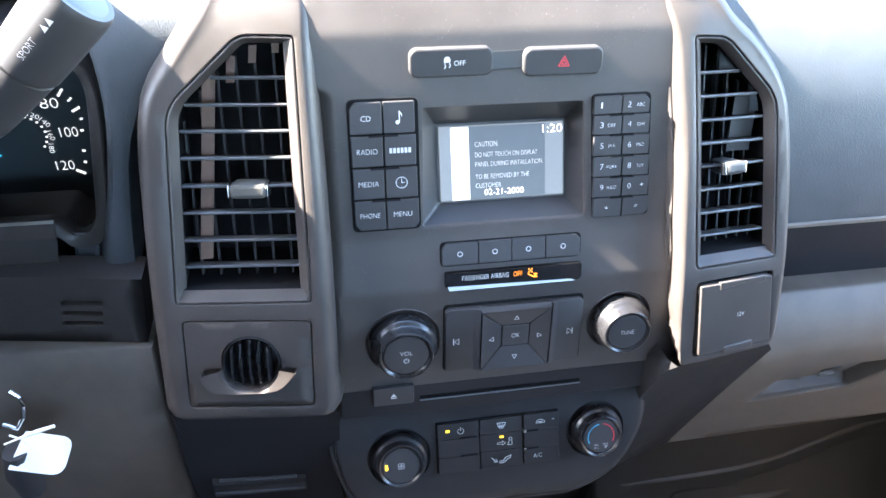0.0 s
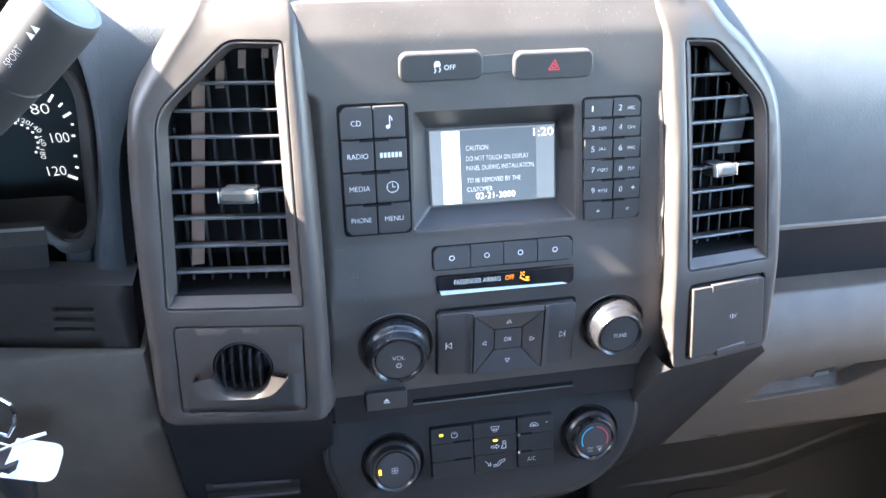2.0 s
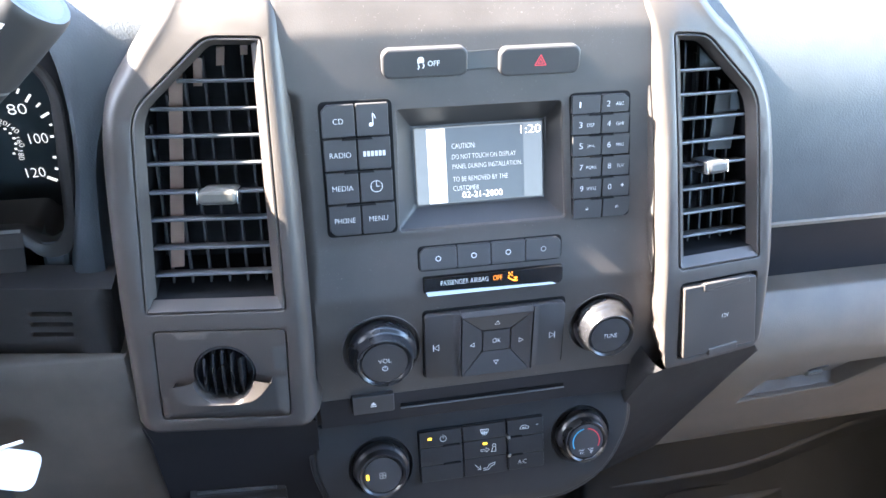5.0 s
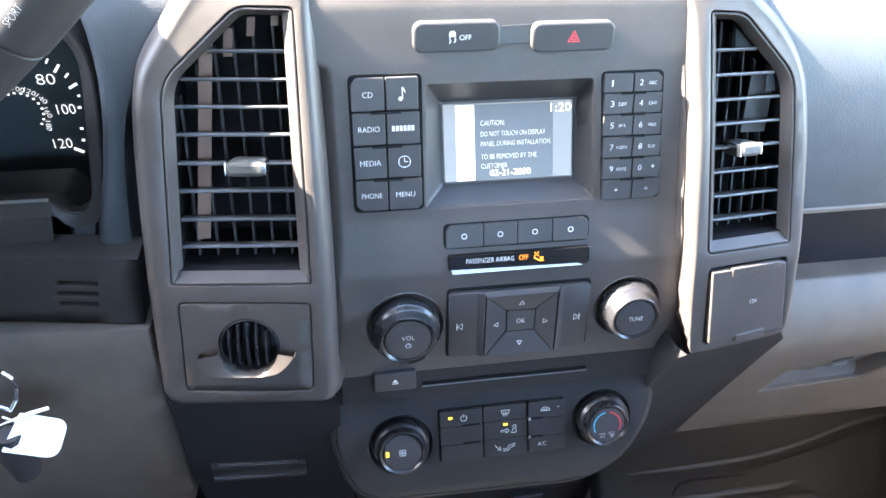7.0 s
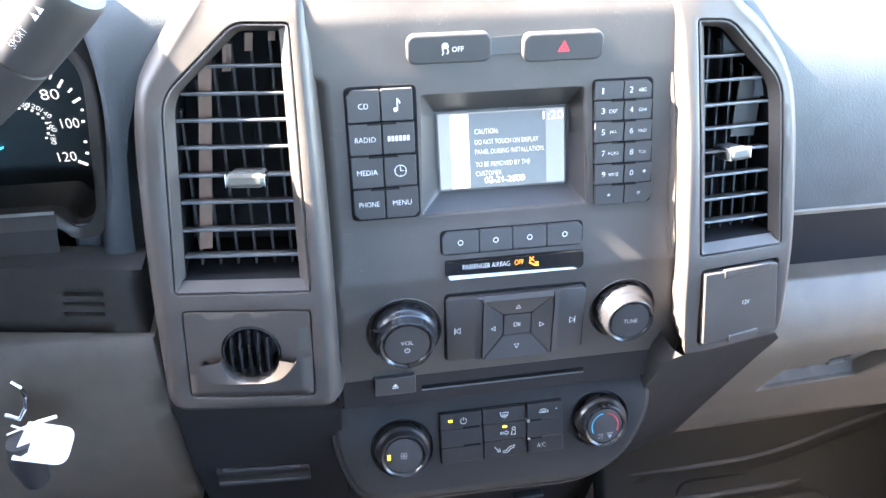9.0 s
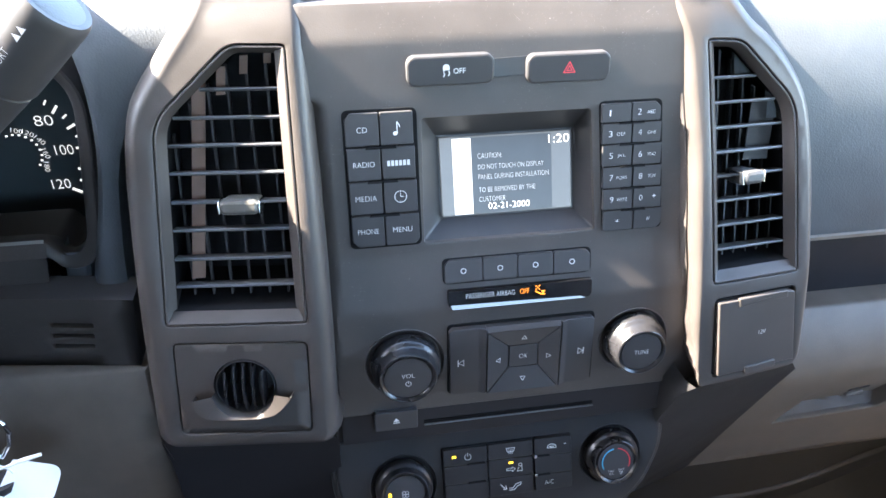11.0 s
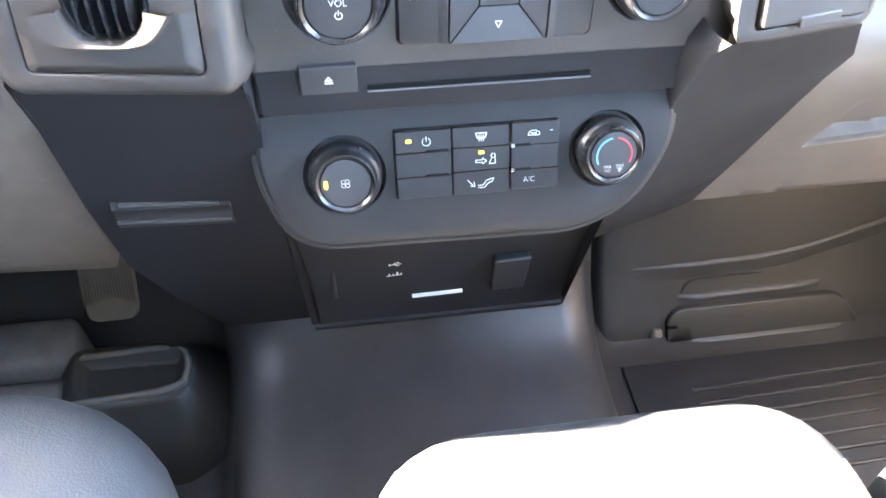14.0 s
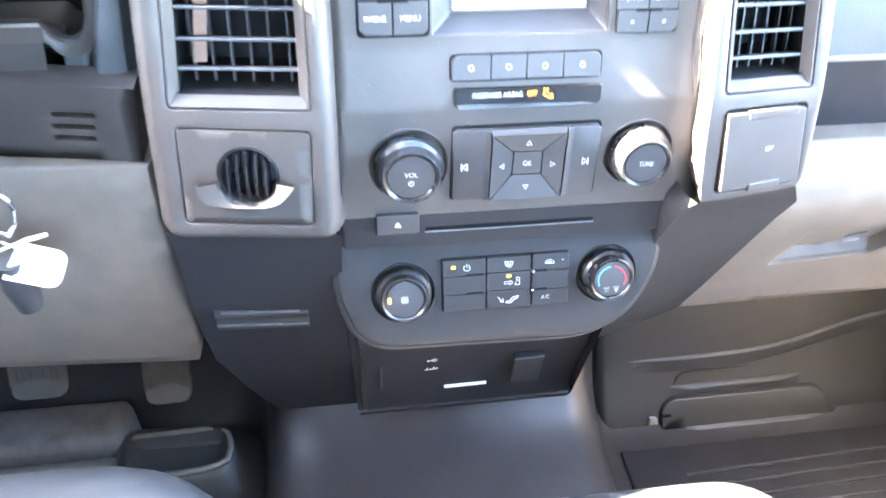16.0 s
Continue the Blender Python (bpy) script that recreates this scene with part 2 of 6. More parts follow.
def arc(cx, cy, r, a0, a1, n=20):
    return [(cx + r * math.cos(radians(a0 + (a1 - a0) * k / n)), cy + r * math.sin(radians(a0 + (a1 - a0) * k / n))) for k in range(n + 1)]


def fills(polys, lift=0.00025, bm=None):
    bm = bm or bmesh.new()
    for poly in polys:
        bm.faces.new([bm.verts.new((x, y, lift)) for x, y in poly])
    return bm


def lettering(words, width, height, lift=0.00025, x=0.0, y=0.0, bold=0.0, bm=None, left=False):
    """Words in the built-in font, fitted to a width and height, their middle (or left end) at x, y."""
    curve = bpy.data.curves.new("words", "FONT")
    curve.body, curve.offset = words, bold - 0.017
    curve.resolution_u = 3
    holder = bpy.data.objects.new("words", curve)
    scene.collection.objects.link(holder)
    me = bpy.data.meshes.new_from_object(holder.evaluated_get(bpy.context.evaluated_depsgraph_get()))
    bpy.data.objects.remove(holder)
    own = bmesh.new()
    own.from_mesh(me)
    bpy.data.meshes.remove(me)
    xs, ys = [v.co.x for v in own.verts], [v.co.y for v in own.verts]
    w, h = max(xs) - min(xs), max(ys) - min(ys)
    mid = Vector(((min(xs) + max(xs)) / 2, (min(ys) + max(ys)) / 2, 0))
    for v in own.verts:
        c = v.co - mid
        v.co = (c.x * width / w + x + (width / 2 if left else 0), c.y * height / h + y, lift)
    if bm is None:
        return own
    add = bpy.data.meshes.new("words")
    own.to_mesh(add)
    own.free()
    bm.from_mesh(add)
    bpy.data.meshes.remove(add)
    return bm


def inside(p, poly):
    hit, n = False, len(poly)
    for i in range(n):
        (x1, y1), (x2, y2) = poly[i - 1], poly[i]
        if (y1 > p[1]) != (y2 > p[1]) and p[0] < (x2 - x1) * (p[1] - y1) / (y2 - y1) + x1:
            hit = not hit
    return hit


def dense(poly, step):
    out = []
    for a, b in zip(poly, poly[1:] + poly[:1]):
        n = max(1, math.ceil(math.dist(a, b) / step))
        out += [(a[0] + (b[0] - a[0]) * k / n, a[1] + (b[1] - a[1]) * k / n) for k in range(n)]
    return out


def sheet(surf, outline, holes=(), rim=((0.0015, 0.0006), (0.003, 0.003), (0.003, 0.06)), hole_rim=((0.0008, 0.0004), (0.0014, 0.0018), (0.0014, 0.012)), step=0.008, taper=None):
    """A moulded skin y = surf(x, z) inside an outline, with openings; rims are (sideways, inwards) steps, which taper() may vary."""
    from_2d = []
    edges = []
    loops = [dense(list(outline), step)] + [dense(list(h), step) for h in holes]
    for loop in loops:
        base = len(from_2d)
        from_2d += [Vector(p) for p in loop]
        edges += [(base + i, base + (i + 1) % len(loop)) for i in range(len(loop))]
    xs, zs = [p[0] for p in loops[0]], [p[1] for p in loops[0]]
    keep, bars = grown(loops[0], -step * 0.4), [grown(h, step * 0.4) for h in loops[1:]]
    for i in range(1, int((max(xs) - min(xs)) / step)):
        for j in range(1, int((max(zs) - min(zs)) / step)):
            p = (min(xs) + i * step, min(zs) + j * step)
            if inside(p, keep) and not any(inside(p, h) for h in bars):
                from_2d.append(Vector(p))
    vs, _, fs, *_ = geometry.delaunay_2d_cdt(from_2d, edges, [], 0, 1e-7)
    bm = bmesh.new()
    made = [bm.verts.new((p.x, surf(p.x, p.y), p.y)) for p in vs]
    for f in fs:
        c = sum((vs[i] for i in f), Vector((0, 0))) / len(f)
        if inside(c, loops[0]) and not any(inside(c, h) for h in loops[1:]):
            bm.faces.new([made[i] for i in f])
    lost = [v for v in bm.verts if not v.link_faces]
    for v in lost:
        bm.verts.remove(v)

    def border(loop, steps, way):
        rows = [[(x, surf(x, z), z) for x, z in loop]]
        unit = grown(loop, way * 0.001)
        for side, deep in steps:
            vary = [taper(p, side, deep) if taper and way > 0 else (side, deep) for p in loop]
            rows.append([(p[0] + (q[0] - p[0]) * s * 1000, surf(p[0], p[1]) + d, p[1] + (q[1] - p[1]) * s * 1000) for p, q, (s, d) in zip(loop, unit, vary)])
        rings(bm, rows, cap_last=False)

    if rim:
        border(loops[0], rim, 1)
    for h in loops[1:]:
        border(h, hole_rim, -1)
    bmesh.ops.remove_doubles(bm, verts=bm.verts, dist=0.00005)
    return bm


def sweep(profile, xs, bm=None, thick=0.003, shift=None):
    """A band of (y, z) points drawn along x, with thickness; shift(x) moves it in (y, z)."""
    bm = bm or bmesh.new()
    n = len(profile)
    back = []
    for i, (y, z) in enumerate(profile):
        a, b = profile[max(i - 1, 0)], profile[min(i + 1, n - 1)]
        t = Vector((b[0] - a[0], b[1] - a[1])).normalized()
        back.append((y + t.y * thick, z - t.x * thick))
    loop = list(profile) + back[::-1]
    rows = []
    for x in xs:
        dy, dz = shift(x) if shift else (0, 0)
        rows.append([(x, y + dy, z + dz) for y, z in loop])
    rings(bm, rows, cap_first=True)
    return bm


def lofted(rows, bm=None):
    """A skin over rows of equally many 3D points."""
    bm = bm or bmesh.new()
    vs = [[bm.verts.new(p) for p in row] for row in rows]
    for a, b in zip(vs, vs[1:]):
        for i in range(len(a) - 1):
            bm.faces.new((a[i], a[i + 1], b[i + 1], b[i]))
    return bm


def tube(points, radius, seg=12, bm=None, caps=True):
    """A round bar along 3D points; radius one number or one for each point."""
    bm = bm or bmesh.new()
    pts = [Vector(p) for p in points]
    loops = []
    up = Vector((0.13, 0.21, 0.97))
    for i, p in enumerate(pts):
        d = (pts[min(i + 1, len(pts) - 1)] - pts[max(i - 1, 0)]).normalized()
        a = d.cross(up).normalized()
        b = d.cross(a)
        r = radius[i] if isinstance(radius, (list, tuple)) else radius
        loops.append([p + r * (math.cos(2 * math.pi * k / seg) * a + math.sin(2 * math.pi * k / seg) * b) for k in range(seg)])
    rings(bm, loops, cap_first=caps, cap_last=caps)
    return bm

# ---- shapes of the dashboard ----
MID = 0.1805
fascia_profile = blend(along([(1.1, 0.60), (0.967, 0.5178), (0.947, 0.5072), (0.9115, 0.4978), (0.8075, 0.4757), (0.767, 0.4628), (0.735, 0.4585), (0.70, 0.4543), (0.675, 0.4525), (0.6, 0.452)]), 0.0018)
tower_profile = blend(along([(1.1, 0.64), (0.985, 0.531), (0.955, 0.5075), (0.936, 0.4995), (0.86, 0.471), (0.775, 0.443), (0.70, 0.4235), (0.60, 0.394)]), 0.006)


def fascia(x, z):
    return fascia_profile(z)


def fascia_skin(x, z):
    """The centre panel with its raised main face, whose sides fall away below the upper crease."""
    near = 0.0570 - 0.0065 * min(1.0, max(0.0, (0.80 - z) / 0.12))
    return fascia_profile(z) + 0.9 * min(max(0.0, near - x), 0.006) * min(1.0, max(0.0, (0.9130 - z) / 0.004))


def tower(x, z):
    return tower_profile(z) + max(0.0, 0.14 * (x - 0.3135), 0.10 * (0.045 - x))


def climate(x, z):
    return 0.4560 + 0.43 * (z - 0.629)


# the four rotary knobs: x, z and radius
VOLUME, TUNING, FAN, TEMPERATURE = (0.1014, 0.7232, 0.0203), (0.2768, 0.7242, 0.0187), (0.0961, 0.6028, 0.0186), (0.2712, 0.6069, 0.0184)


def round_hole(place, lean):
    x, z, r = place
    return [(x + 1.44 * r * math.cos(2 * math.pi * k / 40), z + 1.44 * r * lean * math.sin(2 * math.pi * k / 40)) for k in range(40)]


# ---- the cab round the dashboard ----
dashboard = thing("dashboard", (MID, 0.62, 0.45), "charcoal grained plastic truck dashboard with slate vinyl padding", "dashboard")

centre = [(0.046, 0.6800), (0.3340, 0.6800), (0.3320, 0.7200), (0.3235, 0.7500), (0.3190, 0.8000), (0.3145, 0.8600), (0.3080, 0.9000), (0.3010, 0.9400), (0.2975, 0.967), (0.046, 0.967)]
screen_hole = rounded([(0.1185, 0.8135), (0.2425, 0.8135), (0.2355, 0.8995), (0.1195, 0.8995)], 0.003)
part("centre_fascia", sheet(fascia_skin, centre, [screen_hole, round_hole(VOLUME, 0.993), round_hole(TUNING, 0.993)], rim=((0.0006, 0.0004), (0.0012, 0.0016), (0.0012, 0.03)), hole_rim=((0.0006, 0.0004), (0.001, 0.003)), step=0.003), DARK, dashboard, "dark dusty grained centre panel")
# a lip stands up along the passenger side of the panel, towards the vent surround
edge_x = blend(along([(0.76, 0.3140), (0.7665, 0.3132), (0.789, 0.3089), (0.810, 0.3073), (0.832, 0.3057), (0.853, 0.3041), (0.889, 0.2998), (0.904, 0.2985)]), 0.004)
rows = []
for k in range(36):
    z = 0.9060 - 0.1395 * k / 35
    x, y = edge_x(z), fascia_profile(z)
    h = 0.0062 * min(1.0, k / 12) * min(1.0, (35 - k) / 5) + 0.0002
    rows.append([(x - 0.0012, y + 0.0006, z), (x - 0.0004, y - 0.10 * h, z), (x + 0.0004, y - 0.40 * h, z), (x + 0.0010, y - 0.80 * h, z), (x + 0.0016, y - h, z), (x + 0.0026, y - h + 0.0003, z), (x + 0.0030, y - h + 0.0016, z), (x + 0.0032, y + 0.012, z)])
part("panel_edge", lofted(rows), DARK, dashboard, smooth=70)
# recess of the disc slot under the centre panel
part("slot_recess", sweep([(0.4550, 0.6880), (0.464, 0.6855), (0.468, 0.678), (0.468, 0.660), (0.4655, 0.640), (0.4675, 0.628)], [0.048, 0.338]), COVER, dashboard)

left_outer = rounded([(-0.0665, 0.6935), (0.0405, 0.6925), (0.0425, 0.80), (0.0425, 0.978), (-0.0030, 0.978), (-0.0120, 0.960), (-0.0262, 0.9435), (-0.0423, 0.9225), (-0.0530, 0.9086), (-0.0575, 0.8900), (-0.0599, 0.8669), (-0.0636, 0.8055)],
                     [0.006, 0.004, 0.05, 0, 0, 0.01, 0.01, 0.01, 0.01, 0.01, 0.03, 0.05])
left_vent = rounded([(-0.0582, 0.7785), (0.0370, 0.7778), (0.0398, 0.9490), (0.0030, 0.9495), (-0.0478, 0.9065)], [0.005, 0.005, 0.005, 0.008, 0.014], 5)
left_panel = rounded([(-0.0590, 0.6995), (0.0325, 0.6975), (0.0355, 0.7672), (-0.0555, 0.7690)], 0.006, 5)
right_outer = rounded([(0.3205, 0.6985), (0.4070, 0.7000), (0.4065, 0.765), (0.4000, 0.843), (0.3905, 0.8970), (0.3660, 0.9275), (0.3430, 0.9440), (0.3300, 0.9590), (0.3245, 0.9665), (0.2925, 0.9675), (0.3034, 0.9421), (0.3110, 0.88), (0.3135, 0.8415), (0.3160, 0.78), (0.3182, 0.7269)],
                      [0.004, 0.008, 0.05, 0.03, 0.02, 0.02, 0.01, 0.01, 0.006, 0.003, 0.01, 0.05, 0.05, 0.05, 0.05])
right_vent = rounded([(0.3245, 0.7765), (0.4000, 0.7745), (0.3870, 0.8960), (0.3405, 0.9395), (0.3115, 0.9420)], [0.005, 0.005, 0.014, 0.008, 0.005], 5)
right_panel = rounded([(0.3300, 0.7025), (0.4045, 0.7028), (0.3990, 0.7662), (0.3275, 0.7678)], 0.005, 5)
ROUND_L = ((0.0010, 0.0001), (0.0026, 0.0006), (0.0050, 0.0022), (0.0075, 0.0052), (0.0093, 0.0100), (0.0102, 0.018), (0.0110, 0.10))
ROUND_R = ((0.0008, 0.0001), (0.0020, 0.0006), (0.0040, 0.0022), (0.0060, 0.0048), (0.0074, 0.0085), (0.0080, 0.014), (0.0082, 0.07))


def foot_roll(p, side, deep):
    """The lower edge bends back in a wide soft roll."""
    w = min(1.0, max(0.0, (0.7000 - p[1]) / 0.005))
    return (side * (1 + 0.5 * w), deep * (1 + 1.3 * w)) if deep < 0.05 else (side * (1 + 0.6 * w), deep)


part("vent_surround", sheet(tower, left_outer, [left_vent, left_panel], rim=ROUND_L, step=0.006, taper=foot_roll), TOWER, dashboard)


def inner_roll(p, side, deep):
    """The roll towards the centre panel narrows to its foot and turns back under itself."""
    x, z = p
    w = min(1.0, max(0.0, (0.955 - z) / 0.01)) * min(1.0, max(0.0, ((0.338 if z < 0.71 else 0.326) - x) / 0.010))
    k = 1 - 0.58 * min(1.0, max(0.0, (0.810 - z) / 0.075)) - 0.39 * min(1.0, max(0.0, (0.736 - z) / 0.010))
    to = (side * k, deep * k) if deep < 0.009 else (0.0073 * k - min(0.010, 0.45 * (deep - 0.0085)), deep)
    return side + w * (to[0] - side), deep + w * (to[1] - deep)


part("vent_surround", sheet(tower, right_outer, [right_vent, right_panel], rim=ROUND_R, step=0.005, taper=inner_roll), TOWER, dashboard)

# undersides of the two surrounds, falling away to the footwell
# same moulding as the surrounds; its shade is put into darker materials
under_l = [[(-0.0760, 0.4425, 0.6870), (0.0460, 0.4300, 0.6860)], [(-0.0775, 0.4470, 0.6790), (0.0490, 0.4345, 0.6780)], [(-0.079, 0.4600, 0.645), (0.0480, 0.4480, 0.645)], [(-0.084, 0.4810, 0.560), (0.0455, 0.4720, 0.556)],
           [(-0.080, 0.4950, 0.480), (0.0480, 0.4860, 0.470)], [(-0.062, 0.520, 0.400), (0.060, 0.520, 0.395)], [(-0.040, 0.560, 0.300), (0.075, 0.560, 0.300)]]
part("lower_cover", lofted([[tuple(Vector(a).lerp(Vector(b), k / 8)) for k in range(9)] for a, b in under_l]), COVER, dashboard, "lower cover with its shade put into a darker colour", smooth=60)
under_r = [[(0.3190, 0.4242, 0.6978), (0.4090, 0.4405, 0.6955)], [(0.3125, 0.4320, 0.6850), (0.4180, 0.4500, 0.6860)], [(0.3130, 0.4530, 0.6370), (0.4580, 0.4886, 0.6387)], [(0.3130, 0.4600, 0.6150), (0.4470, 0.4920, 0.6167)],
           [(0.3100, 0.4720, 0.5750), (0.4460, 0.5070, 0.5800)], [(0.3070, 0.4820, 0.5300), (0.4470, 0.5255, 0.5380)], [(0.3010, 0.4900, 0.4900), (0.4460, 0.5430, 0.4945)], [(0.2950, 0.5050, 0.4500), (0.4380, 0.5526, 0.4590)], [(0.2950, 0.5250, 0.4150), (0.4270, 0.5587, 0.4266)], [(0.30, 0.56, 0.36), (0.425, 0.60, 0.39)]]
turn_in = ((-0.005, 0.042), (-0.005, 0.018), (-0.0042, 0.010), (-0.0025, 0.0045), (-0.0010, 0.0015))
part("lower_cover", lofted([[(a[0] + dx, a[1] + dy, a[2]) for dx, dy in turn_in] + [tuple(Vector(a).lerp(Vector(b), k / 8)) for k in range(9)] for a, b in under_r]), PLATE, dashboard, "lower cover with its shade put into a darker colour", smooth=60)

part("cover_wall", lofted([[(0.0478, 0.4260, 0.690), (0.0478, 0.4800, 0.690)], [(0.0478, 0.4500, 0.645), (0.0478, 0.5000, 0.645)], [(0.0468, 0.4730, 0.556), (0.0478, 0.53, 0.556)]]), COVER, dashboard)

# top of the dashboard, rolling over from the front edge towards the windscreen
def roll(x):
    d = abs(x - MID)
    if d < 0.128:
        return 0.5275, 0.9700
    return 0.5305, 0.9765


rows = []
for x in [-0.75 + 0.025 * k for k in range(75)]:
    y0, z0 = roll(x)
    rows.append([(x, y0 - 0.002, z0 - 0.004), (x, y0 + 0.006, z0 + 0.004), (x, y0 + 0.02, z0 + 0.010), (x, y0 + 0.06, z0 + 0.016), (x, 0.75, 0.993), (x, 1.08, 0.975), (x, 1.10, 0.90)])
part("top_pad", lofted([r for r in rows if 0.346 > r[0][0] > -0.03]), PAD, dashboard, "slate vinyl top pad")

part("driver_top", sweep([(0.600, 0.950), (0.592, 0.956), (0.590, 0.966), (0.600, 0.982), (0.62, 0.990), (0.75, 0.995), (1.08, 0.975)], [-0.78, -0.4, -0.13, -0.02], thick=0.004), PAD, dashboard, "slate vinyl top pad")
part("binnacle", sweep([(0.61, 1.004), (0.52, 1.013), (0.504, 1.0155), (0.496, 1.0195), (0.4945, 1.027), (0.500, 1.034), (0.522, 1.034), (0.57, 1.020), (0.70, 1.002), (0.80, 0.985)], [-0.48, -0.46, -0.30, -0.21, -0.18, -0.15, -0.128], thick=0.004, shift=lambda x: (0.024 * max(0.0, (x + 0.21) / 0.082), -0.026 * max(0.0, (x + 0.21) / 0.082))), PAD, dashboard, "slate vinyl hood over the dials")
for x in (-0.785, 1.105):
    part("end_panel", box((x, 0.53, 0.42), (x + 0.012, 1.08, 0.985)), GREY, dashboard)
# passenger side: padded upper, dark shelf, glove box below
pad_profile = [(0.520, 0.771), (0.502, 0.7715), (0.4965, 0.776), (0.4955, 0.80), (0.4975, 0.84), (0.504, 0.88), (0.513, 0.91), (0.527, 0.94), (0.548, 0.965), (0.580, 0.983), (0.64, 0.993), (0.75, 0.995), (1.08, 0.975)]
bm = sweep(pad_profile, [0.345, 0.372, 0.398] + [0.419 + 0.037 * k for k in range(20)], thick=0.004)
# the pad leaves room for the duct of the vent
bmesh.ops.delete(bm, geom=[f for f in bm.faces if all((v.co.x < 0.399 and v.co.z < 0.885) or (v.co.x < 0.373 and v.co.z < 0.915) for v in f.verts)], context="FACES")
part("passenger_pad", bm, PAD, dashboard, "slate vinyl padded passenger panel")
part("shelf", sweep([(0.5575, 0.786), (0.548, 0.772), (0.544, 0.72), (0.542, 0.690), (0.541, 0.64)], [0.395, 1.10]), COVER, dashboard, "dark shelf under the padded panel")
part("passenger_trim_line", sweep([(0.499, 0.7725), (0.4945, 0.7745), (0.4945, 0.7775), (0.497, 0.779)], [0.405, 1.10], thick=0.002), GREY, dashboard)

glove = along([(0.73, 0.556), (0.700, 0.530), (0.683, 0.5150), (0.660, 0.4985), (0.640, 0.4905), (0.625, 0.4915), (0.60, 0.501), (0.56, 0.519), (0.50, 0.545), (0.45, 0.558), (0.40, 0.566)])
glove_s = blend(glove, 0.009)


def glove_face(x, z):
    return glove_s(z)


# driver side: cluster housing and knee panel
part("cluster_trim", sheet(lambda x, z: 0.508 + 0.16 * max(0, -0.09 - x), [(-0.77, 0.704), (-0.0975, 0.703), (-0.0900, 0.766), (-0.77, 0.770)], [rounded([(x0, zz), (x0 + 0.0330, zz - 0.0002), (x0 + 0.0330, zz + 0.0058), (x0, zz + 0.0060)], 0.0022) for x0, zz in ((-0.1600, 0.7190), (-0.1580, 0.7290), (-0.1562, 0.7390))], rim=((0.0, 0.03),), step=0.012), DARK, dashboard, "dark trim with three slots")
part("slot_backing", box((-0.18, 0.535, 0.705), (-0.12, 0.54, 0.75)), GAP, dashboard)
knee = along([(0.72, 0.512), (0.700, 0.5055), (0.66, 0.4975), (0.62, 0.495), (0.58, 0.498), (0.52, 0.510), (0.44, 0.530), (0.40, 0.545)])
knee_s = blend(knee, 0.015)
part("knee_panel", sheet(lambda x, z: knee_s(z) + 0.05 * max(0, -0.12 - x), [(-0.77, 0.456), (-0.108, 0.440), (-0.099, 0.470), (-0.0945, 0.60), (-0.0955, 0.6995), (-0.77, 0.7030)], rim=((0.001, 0.001), (0.002, 0.004), (0.002, 0.05)), step=0.016), GREY, dashboard, "warm grey knee panel")
part("cover_side", lofted([[(-0.0735, 0.437, 0.692), (-0.100, 0.535, 0.692)], [(-0.076, 0.460, 0.645), (-0.10, 0.53, 0.645)], [(-0.082, 0.481, 0.56), (-0.10, 0.53, 0.56)], [(-0.078, 0.497, 0.48), (-0.10, 0.54, 0.47)]]), DARK, dashboard)

